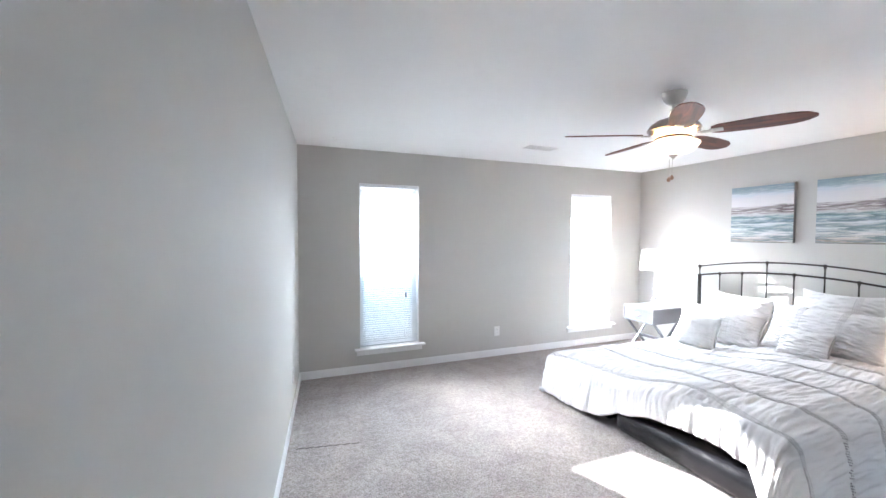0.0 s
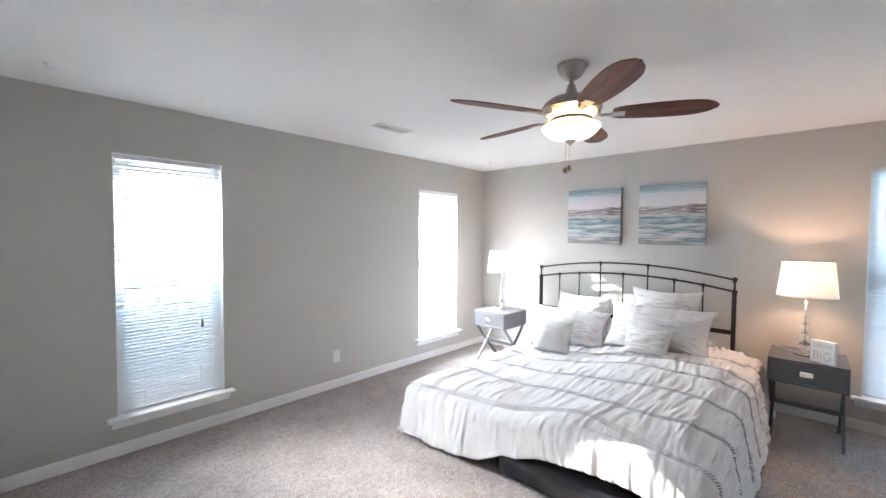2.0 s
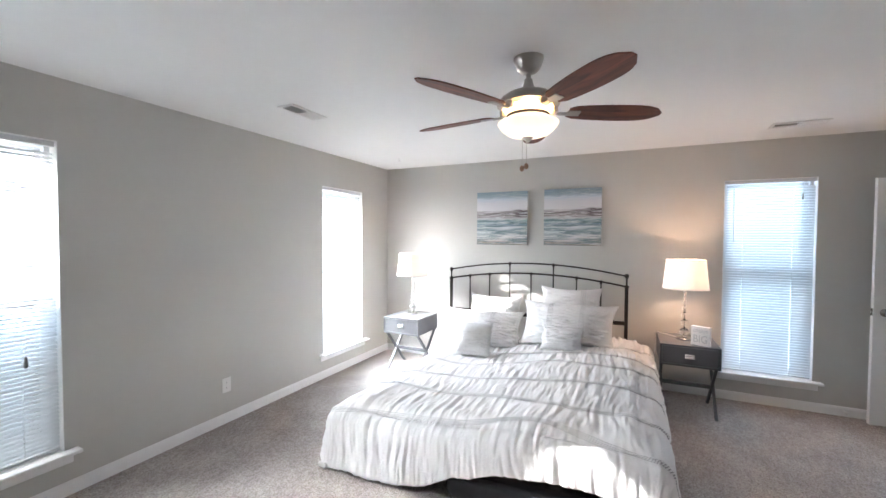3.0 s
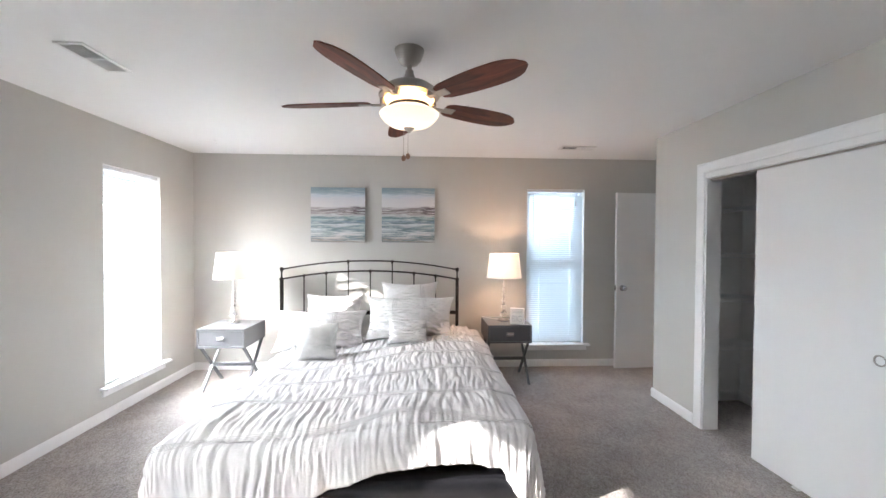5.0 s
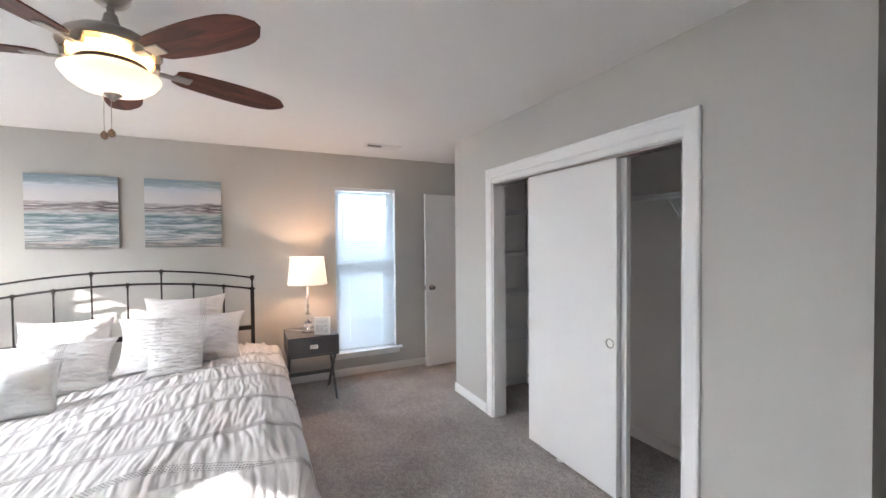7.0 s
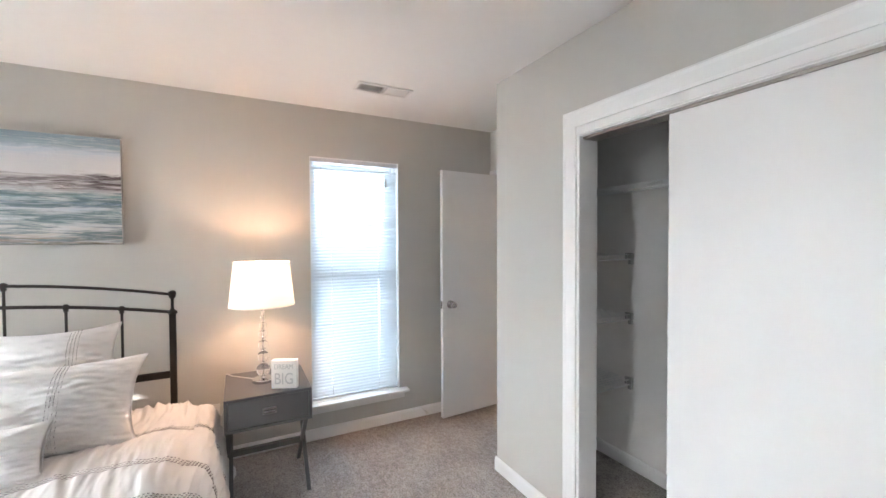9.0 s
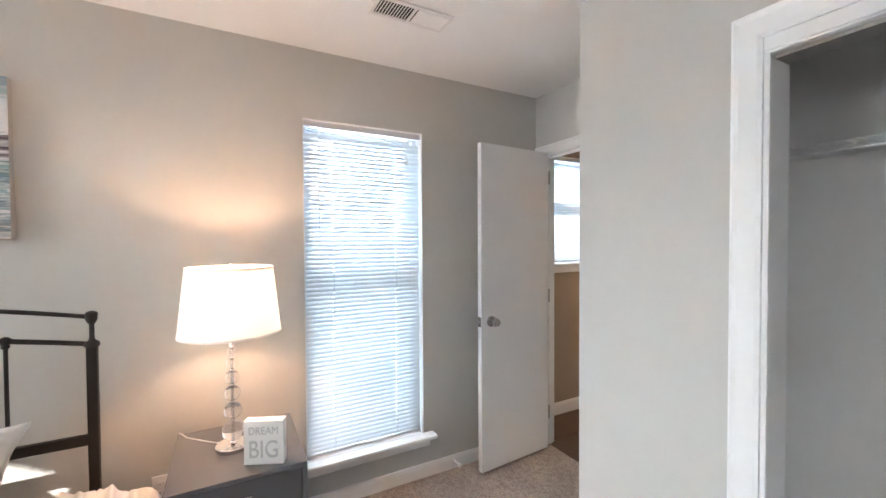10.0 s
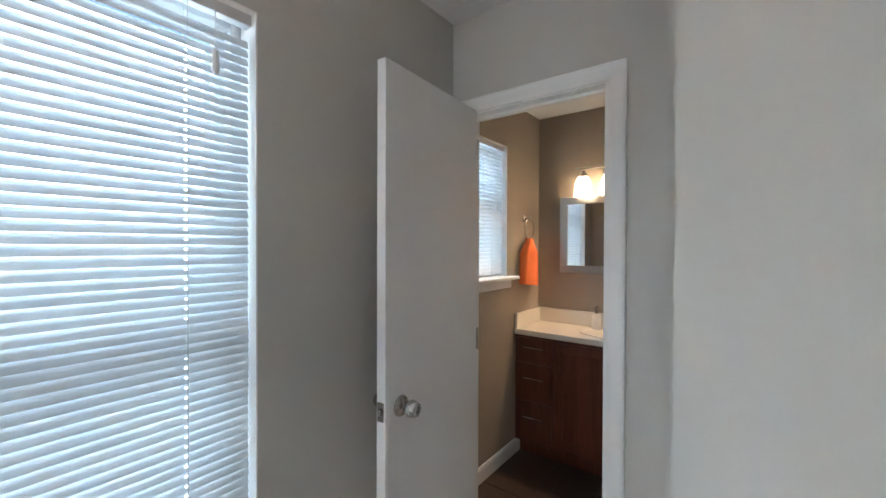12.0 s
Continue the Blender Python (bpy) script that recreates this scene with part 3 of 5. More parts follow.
# ---- doors and trim ----
def casing(name, m, w, h, cw=0.07, back=0.0):
    """Moulded casing round an opening w by h: local x along the wall, y out of it into the room."""
    c = thing(name, m, "white painted door casing", "door casing", kind="structure")
    prof = [(0, 0.001), (0, 0.011), (0.012, 0.015), (cw - 0.02, 0.017), (cw - 0.008, 0.021), (cw, 0.018), (cw, 0.001)]
    corners = [(0, 0, -1, 0), (0, h, -1, 1), (w, h, 1, 1), (w, 0, 1, 0)]
    for k in range(3):
        bm = B()
        rings = []
        for x, z, sx, sz in corners[k:k + 2]:
            rings.append([bm.verts.new((x + sx * q, y, z + sz * q)) for q, y in prof])
        n = len(prof)
        for i in range(n):
            bm.faces.new((rings[0][i], rings[0][(i + 1) % n], rings[1][(i + 1) % n], rings[1][i]))
        bm.faces.new(rings[0])
        bm.faces.new(rings[1][::-1])
        part("casing_board", bm, TRIM, c)
    return c


casing("trim_closet", pose(CLO[0] + 0.004, YS, 0), CLO[1] - CLO[0] - 0.008, 2.004, 0.076)
bm = B()
box(bm, CLO[0] + 0.004, CLO[1] - 0.004, YS - 0.012, YS + 0.008, CLO[3] - 0.012, 2.0035, 0.002)
tagged(part("trim_closet_fascia", bm, TRIM), "white painted fascia board over the closet doors", "fascia", kind="structure")
cl = thing("closet_jamb", pose(0, 0, 0), "white painted closet jamb and head track", "door jamb", kind="structure")
for a in ((CLO[0] + 0.001, CLO[0] + 0.018, YS - 0.12, YS + 0.001, 0, CLO[3] - 0.018), (CLO[1] - 0.018, CLO[1] - 0.001, YS - 0.12, YS + 0.001, 0, CLO[3] - 0.018),
          (CLO[0] + 0.001, CLO[1] - 0.001, YS - 0.12, YS + 0.001, CLO[3] - 0.018, CLO[3] - 0.001)):
    bm = B()
    box(bm, *a, 0.002)
    part("jamb_board", bm, TRIM, cl)
bm = B()
box(bm, CLO[0] + 0.02, CLO[1] - 0.02, YS - 0.105, YS - 0.022, CLO[3] - 0.03, CLO[3] - 0.019)
part("track", bm, NICKEL, cl)


def sliding_door(x0, y, w, h, pull_x):
    dd = thing("sliding_closet_door", pose(x0, y, 0.014), "flat white sliding closet door pushed to mid-opening", "closet door", "sliding closet doors")
    bm = B()
    box(bm, 0, w, -0.0165, 0.0165, 0, h, 0.0015)
    part("door_panel", bm, DOORPAINT, dd)
    bm = B()
    lathe(bm, [(0.0285, 0.0), (0.0285, 0.003), (0.025, 0.0042), (0.022, 0.002), (0.021, -0.007), (0.0, -0.0075)], pose(pull_x, 0.0168, 0.88, -90, 0, 0), 28, cap=False)
    pull = part("finger_pull", bm, NICKEL, dd, "round brushed nickel finger pull", True)
    bm = B()
    lathe(bm, [(0.0215, 0.0012), (0.0205, -0.0065), (0.0, -0.0068)], pose(pull_x, 0.0168, 0.88, -90, 0, 0), 28, cap=False)
    part("pull_cup", bm, CUP, pull, "dark nickel cup with the recess shade in its colour", True)
    for x in (0.12, w - 0.12):
        bm = B()
        box(bm, x - 0.02, x + 0.02, -0.004, 0.004, h - 0.001, h + 0.012, 0.001)
        part("roller_hanger", bm, NICKEL, dd)
    return dd


sliding_door(2.215, YS - 0.042, 0.785, 1.93, 0.045)
sliding_door(2.185, YS - 0.086, 0.785, 1.93, 0.71)
bm = B()
box(bm, 2.66, 2.70, YS - 0.11, YS - 0.018, 0.0, 0.012, 0.002)
tagged(part("door_guide", bm, PLASTIC), "white plastic floor guide under the sliding doors", "door guide")


def wire_shelf(m, length, depth, label, rod=False):
    """A white coated wire shelf; local x along, y out from the wall, top at z = 0."""
    s = thing("wire_shelf", m, label, "wire shelf", "closet shelves")
    n = max(2, int(depth / 0.028))
    bm = B()
    tube(bm, [(0, 0, 0), (length, 0, 0)], 0.0022, 5)
    wire_mesh = mesh_of("long_wire", bm, WIRE)
    for k in range(n + 1):
        part("long_wire", wire_mesh, WIRE, s, at=pose(0, depth * k / n, 0))
    bm = B()
    for k in range(int(length / 0.03) + 1):
        x = min(0.005 + k * 0.03, length)
        tube(bm, [(x, 0, 0.003), (x, depth, 0.003), (x, depth + 0.002, -0.028)], 0.0016, 4)
    tagged(part("cross_wires", bm, WIRE, s), kind="stuff")
    bm = B()
    tube(bm, [(0, depth + 0.003, -0.03), (length, depth + 0.003, -0.03)], 0.004 if not rod else 0.006, 8)
    part("front_rail", bm, WIRE, s)
    for x in (0.0, length):
        bm = B()
        box(bm, x - 0.012, x + 0.012, depth - 0.035, depth + 0.014, -0.034, 0.010, 0.003, 2)
        box(bm, x - 0.012, x + 0.012, depth - 0.012, depth + 0.012, -0.062, -0.034, 0.003, 2)
        part("end_bracket", bm, BRACKET, s)
    if rod:
        bm = B()
        tube(bm, [(length * 0.34, 0.004, -0.30), (length * 0.34, depth - 0.02, -0.02)], 0.005, 6)
        part("brace", bm, WIRE, s)
    return s


wire_shelf(pose(XH + 0.12, CB + 0.005, 1.765), 2.72, 0.30, "long white wire closet shelf with braces", True)
for z in (1.37, 0.99, 0.575):
    wire_shelf(pose(XC - 0.118, CB + 0.012, z, 0, 0, 90), 0.60, 0.27, "short white wire closet shelf on the end wall")

# bathroom doorway
jm = thing("door_jamb", pose(0, 0, 0), "white painted bathroom door jamb", "door jamb", kind="structure")
for a in ((BD[0] + 0.0005, BD[0] + 0.018, YB - 0.104, YB + 0.001, 0, BD[3] - 0.018), (BD[1] - 0.018, BD[1] - 0.0005, YB - 0.104, YB + 0.001, 0, BD[3] - 0.018),
          (BD[0] + 0.0005, BD[1] - 0.0005, YB - 0.104, YB + 0.001, BD[3] - 0.018, BD[3] - 0.0005)):
    bm = B()
    box(bm, *a, 0.002)
    part("jamb_board", bm, TRIM, jm)
for a in ((BD[0] + 0.018, BD[0] + 0.030, YB - 0.075, YB - 0.04, 0, BD[3] - 0.03), (BD[1] - 0.030, BD[1] - 0.018, YB - 0.075, YB - 0.04, 0, BD[3] - 0.03),
          (BD[0] + 0.018, BD[1] - 0.018, YB - 0.075, YB - 0.04, BD[3] - 0.03, BD[3] - 0.018)):
    bm = B()
    box(bm, *a, 0.002)
    part("door_stop", bm, TRIM, jm)
bm = B()
box(bm, BD[0] + 0.0175, BD[0] + 0.0195, YB - 0.038, YB - 0.006, 0.91, 0.97)
part("strike_plate", bm, NICKEL, jm, "steel strike plate")
casing("trim_bathroom_door", pose(BD[0] + 0.002, YB, 0), BD[1] - BD[0] - 0.012, BD[3] - 0.012, 0.056)

# door leaf, open at a right angle into the bedroom
DW = 0.575
door = thing("door_1", pose(BD[1] - 0.041, YB + 0.014, 0.018, 0, 0, 94.1), "flat white bathroom door standing open", "door", kind="structure")
bm = B()
box(bm, 0, DW, 0, 0.035, 0, 2.012, 0.0015)
part("door_leaf", bm, DOORPAINT, door)
for side, y in ((1, 0.035), (-1, 0.0)):
    bm = B()
    lathe(bm, [(0.034, 0.0), (0.034, 0.004), (0.030, 0.010), (0.018, 0.014), (0.0135, 0.018), (0.0135, 0.026), (0.021, 0.032), (0.027, 0.040), (0.0275, 0.046), (0.0235, 0.062), (0.021, 0.066), (0.010, 0.067), (0.009, 0.063), (0.0, 0.063)],
          pose(DW - 0.075, y, 0.925, -90 * side, 0, 0), 28, cap=False)
    part("door_knob", bm, STEEL, door, "brushed nickel round knob", True)
bm = B()
box(bm, DW - 0.001, DW + 0.0016, 0.005, 0.030, 0.895, 0.955)
part("latch_plate", bm, STEEL, door, "steel latch plate")
bm = B()
box(bm, DW + 0.001, DW + 0.011, 0.011, 0.024, 0.915, 0.935, 0.003)
part("latch_bolt", bm, CHROME, door)
for z in (0.2, 1.0, 1.8):
    bm = B()
    tube(bm, [(-0.006, 0.038, z), (-0.006, 0.038, z + 0.09)], 0.006, 8)
    part("hinge", bm, NICKEL, door)
bm = B()
tube(bm, [(0, 0, 0), (-0.07, 0, 0)], 0.004, 8)
lathe(bm, [(0.012, 0), (0.012, 0.012), (0.004, 0.014)], pose(-0.07, 0, 0, 0, -90, 0), 10)
tagged(part("door_stopper", bm, PLASTIC, at=pose(XE - 0.013, 0.02, 0.055)), "small sprung door stopper on the baseboard", "door stopper")


# ---- ceiling fan ----
def blade_mesh():
    bm = B()
    n, rows = 14, []
    for i in range(n + 1):
        t = i / n
        x = 0.205 + 0.478 * t
        half = 0.044 + 0.030 * math.sin(math.pi * min(1, t * 0.72 + 0.1))
        if t > 0.72:
            half *= math.sqrt(max(0.0, 1 - ((t - 0.72) / 0.285) ** 2.4))
        if t < 0.06:
            half *= 0.75 + 0.25 * t / 0.06
        rows.append([bm.verts.new((x, s * half, z)) for s in (-1, 1) for z in (-0.003, 0.003)])
    for a, b in zip(rows, rows[1:]):
        bm.faces.new((a[0], a[2], b[2], b[0]))
        bm.faces.new((a[1], b[1], b[3], a[3]))
        bm.faces.new((a[0], b[0], b[1], a[1]))
        bm.faces.new((a[2], a[3], b[3], b[2]))
    bm.faces.new((rows[0][0], rows[0][1], rows[0][3], rows[0][2]))
    bm.faces.new((rows[-1][0], rows[-1][2], rows[-1][3], rows[-1][1]))
    return mesh_of("blade", bm, BLADEWOOD)


FAN = (2.510, 2.190)
fan = thing("ceiling_fan", pose(*FAN, 0), "brushed nickel ceiling fan with walnut blades and lit glass bowl", "ceiling fan")
bm = B()
lathe(bm, [(0.076, H), (0.076, H - 0.008), (0.072, H - 0.020), (0.060, H - 0.050), (0.044, H - 0.068), (0.026, H - 0.076), (0.015, H - 0.078)], n=32)
part("canopy", bm, NICKEL, fan, smooth=True)
bm = B()
lathe(bm, [(0.0125, H - 0.14), (0.0125, H - 0.07)], n=16)
part("downrod", bm, NICKEL, fan, smooth=True)
bm = B()
lathe(bm, [(0.013, 2.340), (0.020, 2.335), (0.023, 2.318), (0.034, 2.285), (0.062, 2.277), (0.105, 2.262), (0.136, 2.240), (0.152, 2.218), (0.157, 2.206), (0.154, 2.201), (0.130, 2.199), (0.06, 2.199)], n=48)
part("motor_housing", bm, NICKEL, fan, smooth=True)
bm = B()
lathe(bm, [(0.118, 2.193), (0.126, 2.193), (0.128, 2.189), (0.120, 2.175), (0.106, 2.162), (0.103, 2.157)], n=48, cap=False)
part("glass_collar", bm, AMBER, fan, "lit amber glass collar under the motor", True)
bm = B()
lathe(bm, [(0.080, 2.159), (0.104, 2.158), (0.109, 2.154), (0.109, 2.147), (0.100, 2.144), (0.080, 2.144)], n=48)
part("light_kit_ring", bm, BLACKIRON, fan, smooth=True)
bm = B()
lathe(bm, [(0.098, 2.147), (0.120, 2.134), (0.143, 2.123), (0.151, 2.117), (0.152, 2.112), (0.147, 2.102), (0.130, 2.080), (0.100, 2.058), (0.060, 2.046), (0.0, 2.041)], n=48, cap=False)
part("glass_bowl", bm, BOWL, fan, "lit frosted cream glass bowl", True)
bm = B()
lathe(bm, [(0.0, 2.050), (0.029, 2.045), (0.029, 2.041), (0.022, 2.034), (0.010, 2.026), (0.007, 2.020), (0.0, 2.019)], n=24, cap=False)
part("finial", bm, NICKEL, fan, smooth=True)
bme = blade_mesh()
bm = B()
box(bm, 0.128, 0.150, -0.020, 0.020, -0.004, 0.028, 0.004)
box(bm, 0.145, 0.20, -0.013, 0.013, -0.013, -0.003, 0.004)
box(bm, 0.195, 0.265, -0.024, 0.024, -0.009, -0.003, 0.003)
bracket_mesh = mesh_of("blade_bracket", bm, NICKEL)
for k in range(5):
    a = 9 + 72 * k
    bl = part("blade", bme, BLADEWOOD, fan, at=Matrix.Translation((0, 0, 2.174)) @ pose(0, 0, 0, 0, 0, a) @ pose(0, 0, 0, -12, 0, 0))
    part("blade_bracket", bracket_mesh, NICKEL, bl)
for dx, L in ((0.006, 0.130), (0.028, 0.140)):
    bm = B()
    tube(bm, [(0.004, dx, 2.042), (0.0, dx, 2.042 - L)], 0.0012, 5)
    ch = part("pull_chain", bm, NICKEL, fan)
    bm = B()
    lathe(bm, [(0.003, 0.004), (0.010, -0.004), (0.0125, -0.014), (0.009, -0.024), (0.002, -0.028)], pose(0, dx, 2.042 - L), 14)
    part("chain_fob", bm, FOBWOOD, ch, "round dark wooden pull", True)
bulb(FAN[0] + 0.02, FAN[1], 2.175, 3.3, 0.025, (1.0, 0.60, 0.33))
bulb(FAN[0], FAN[1], 2.10, 0.22, 0.03, (1.0, 0.78, 0.56))


# ---- bed ----
HX, HY0, HY1 = 4.91, 1.733, 3.674               # headboard plane and post lines
hb = thing("headboard", pose(HX, 0, 0), "arched dark bronze metal headboard with slim spindles", "headboard")


def arch(y, z_end, rise):
    t = (y - HY0) / (HY1 - HY0) * 2 - 1
    return z_end + rise * (1 - t * t)


for y in (HY0, HY1):
    bm = B()
    box(bm, -0.015, 0.015, y - 0.017, y + 0.017, 0, 1.03, 0.004, 2)
    p = part("post", bm, BLACKIRON, hb)
    bm = B()
    lathe(bm, [(0.02, 1.028), (0.026, 1.036), (0.024, 1.048), (0.012, 1.056), (0.0085, 1.065), (0.0085, 1.12), (0.014, 1.126), (0.019, 1.138), (0.019, 1.150), (0.021, 1.155), (0.018, 1.166), (0.006, 1.172)], pose(0, y, 0), 16)
    part("finial", bm, BLACKIRON, p, smooth=True)
for ze, rise, r in ((1.147, 0.098, 0.0085), (1.040, 0.092, 0.0095)):
    bm = B()
    tube(bm, [(0, HY0 + (HY1 - HY0) * k / 24, arch(HY0 + (HY1 - HY0) * k / 24, ze, rise)) for k in range(25)], r, 10)
    part("arched_rail", bm, BLACKIRON, hb, smooth=True)
bm = B()
box(bm, -0.012, 0.012, HY0 + 0.017, HY1 - 0.017, 0.645, 0.685, 0.003)
part("lower_rail", bm, BLACKIRON, hb)
for k in range(1, 8):
    y = HY0 + (HY1 - HY0) * k / 8
    top = arch(y, 1.147, 0.098) if k in (3, 5) else arch(y, 1.040, 0.092)
    bm = B()
    tube(bm, [(0, y, 0.68), (0, y, top)], 0.0068, 8)
    s = part("spindle", bm, BLACKIRON, hb, smooth=True)
    bm = B()
    lathe(bm, [(0.006, -0.03), (0.013, -0.022), (0.011, -0.014), (0.0165, -0.006), (0.0165, 0.008), (0.009, 0.015), (0.003, 0.017)], pose(0, y, top), 12)
    part("knuckle", bm, BLACKIRON, s, smooth=True)

BX0, BX1, BY0, BY1 = 2.62, 4.86, 1.68, 3.50
base = thing("bed_base", pose(0, 0, 0), "low black leatherette platform bed base", "bed base")


def bolster(name, p, q, half_w, half_h):
    """A stuffed roll between two points on the floor, with rounded ends and slack seams."""
    p, q = Vector(p), Vector(q)
    along = (q - p).normalized()
    side = Vector((along.y, -along.x, 0))
    n, m, rings = 40, 22, []
    bm = B()
    for i in range(n + 1):
        t = i / n
        end = min(1.0, min(t, 1 - t) * (q - p).length / 0.09)
        s = math.sqrt(max(0.02, 1 - (1 - end) ** 2)) * (1 + 0.02 * noise.noise(Vector((t * 9, 1.3, 0.2))))
        c = p.lerp(q, t) + Vector((0, 0, half_h + 0.004))
        ring = []
        for k in range(m):
            a = 2 * math.pi * k / m
            ca, sa = math.cos(a), math.sin(a)
            e = 0.72
            dent = 1 + 0.035 * noise.noise(Vector((t * 14, ca * 1.5, sa * 1.5)))
            ring.append(bm.verts.new(c + side * (math.copysign(abs(ca) ** e, ca) * half_w * s * dent) + Vector((0, 0, math.copysign(abs(sa) ** e, sa) * half_h * (0.25 + 0.75 * s) * dent))))
        rings.append(ring)
    for u, v in zip(rings, rings[1:]):
        for k in range(m):
            bm.faces.new((u[k], u[(k + 1) % m], v[(k + 1) % m], v[k]))
    bm.faces.new(rings[0][::-1])
    bm.faces.new(rings[-1])
    return part(name, bm, LEATHER, base, smooth=True)


bolster("foot_bolster", (2.635, 1.55, 0), (2.640, 2.69, 0), 0.105, 0.098)
bolster("side_rail", (2.76, BY0 + 0.10, 0), (BX1, BY0 + 0.10, 0), 0.09, 0.095)
bolster("side_rail", (2.76, BY1 - 0.10, 0), (BX1, BY1 - 0.10, 0), 0.09, 0.095)
bm = B()
box(bm, BX0 + 0.12, BX1, BY0 + 0.18, BY1 - 0.18, 0.0, 0.14, 0.01)
part("deck", bm, BLACKCLOTH, base)
bm = B()
box(bm, BX0 + 0.02, BX0 + 0.30, 2.81, 3.02, 0.0, 0.13, 0.03, 3)
part("corner_block", bm, LEATHER, base)
spring = thing("box_spring", pose(0, 0, 0.2), "black cloth box spring on the bed base", "box spring")
bm = B()
box(bm, BX0 + 0.09, BX1, BY0 + 0.05, BY1 - 0.05, 0, 0.12, 0.012, 2)
part("spring_body", bm, BLACKCLOTH, spring)
for y in (2.62, 2.05):
    bm = B()
    box(bm, BX0 + 0.0875, BX0 + 0.0895, y - 0.035, y + 0.035, 0.05, 0.095)
    part("label", bm, SIGNWHITE, spring, "small white printed label")
    for k in range(4):
        bm = B()
        box(bm, BX0 + 0.0862, BX0 + 0.0874, y - 0.028, y + 0.026 - 0.008 * (k % 2), 0.057 + 0.009 * k, 0.060 + 0.009 * k)
        part("print_bar", bm, DARK, spring)


def smooth01(t):
    t = min(1.0, max(0.0, t))
    return t * t * (3 - 2 * t)


def top_height(x, y):
    """Top of the soft mattress: higher beside the south edge and the head."""
    right = 0.475 + 0.035 * smooth01((x - 2.7) / 1.5)
    left = 0.385
    return left + (right - left) * smooth01((3.0 - y) / 0.95)


mattress = thing("mattress", pose(0, 0, 0.32), "soft white mattress under the bedding", "mattress")
bm = B()
rows = []
for i in range(25):
    x = BX0 + 0.07 + (BX1 - BX0 - 0.08) * i / 24
    rows.append([(x, BY0 + 0.03 + (BY1 - BY0 - 0.06) * j / 20) for j in range(21)])
tv = [[bm.verts.new((x, y, top_height(x, y) - 0.35 - (0.05 if i in (0, 24) or j in (0, 20) else 0))) for j, (x, y) in enumerate(r)] for i, r in enumerate(rows)]
bv = [[bm.verts.new((x, y, 0.0)) for x, y in r] for r in rows]
for i in range(24):
    for j in range(20):
        bm.faces.new((tv[i][j], tv[i + 1][j], tv[i + 1][j + 1], tv[i][j + 1]))
        bm.faces.new((bv[i][j], bv[i][j + 1], bv[i + 1][j + 1], bv[i + 1][j]))
for i in range(24):
    bm.faces.new((tv[i][0], bv[i][0], bv[i + 1][0], tv[i + 1][0]))
    bm.faces.new((tv[i][20], tv[i + 1][20], bv[i + 1][20], bv[i][20]))
for j in range(20):
    bm.faces.new((tv[0][j], tv[0][j + 1], bv[0][j + 1], bv[0][j]))
    bm.faces.new((tv[24][j], bv[24][j], bv[24][j + 1], tv[24][j + 1]))
part("mattress_body", bm, SHEET, mattress, smooth=True)

# duvet: a cloth laid over the bed. a runs from the head to the foot, b from the south to the north edge.
DX_HEAD, DX_FOOT, DY_S = 4.80, 2.615, 1.585


def north_edge(x):
    return 3.45 + 0.03 * smooth01((3.6 - x) / 1.0)


def foot_drop(b):
    """Length of cloth that hangs over the foot: short where the base shows."""
    pts = ((-0.2, 0.44), (0.02, 0.40), (0.12, 0.26), (0.30, 0.235), (0.7, 0.25), (1.0, 0.30), (1.25, 0.38), (1.6, 0.42), (2.1, 0.42))
    for (b0, d0), (b1, d1) in zip(pts, pts[1:]):
        if b <= b1:
            return d0 + (d1 - d0) * smooth01((b - b0) / (b1 - b0))
    return pts[-1][1]


BANDS = (0.36, 0.72, 1.02, 1.38, 1.76, 2.09)


def wobble(k, b):
    return 0.042 * math.sin(b * 2.4 + k * 1.7) + 0.022 * math.sin(b * 6.1 + k * 2.9) + (0.05 * smooth01((0.9 - b) / 0.9) if k >= 3 else 0.0) + (0.10 * smooth01((b - 0.5) / 0.8) if k == 5 else 0.0)


def crease(a, b):
    """Gathers between the stitched bands: long narrow folds along the bed, pinched at the bands."""
    warp = 0.07 * noise.noise(Vector((a * 1.6, b * 1.7, 3.1))) + 0.012 * noise.noise(Vector((a * 6.0, b * 5.0, 6.4)))
    n1 = noise.noise(Vector((a * 3.0, (b + warp) * 19.0, 0.3)))
    n2 = noise.noise(Vector((a * 4.6 + 9, (b + warp * 1.2) * 38.0, 5.7)))
    n3 = noise.noise(Vector((a * 2.0, b * 2.6, 8.8)))
    n4 = noise.noise(Vector((a * 9.0, (b + warp) * 62.0, 2.2)))
    n5 = noise.noise(Vector((a * 5.0 + 3, b * 9.0 + a * 4.0, 1.4)))
    puff = 2 * abs(n1)                          # rounded puffs with sharp valleys between
    pinch = 1.0
    for k, s in enumerate(BANDS):
        q = abs(a - s - wobble(k, b))
        pinch = min(pinch, 0.45 + smooth01(q / 0.05) * 0.55)
    head = 1.0 + 0.5 * smooth01((0.85 - a) / 0.3)
    return head * pinch * ((0.010 + 0.006 * n5) * puff + 0.013 * abs(n2) + 0.0042 * n4) + 0.020 * n3 - 0.004 * (1 - pinch) - 0.008


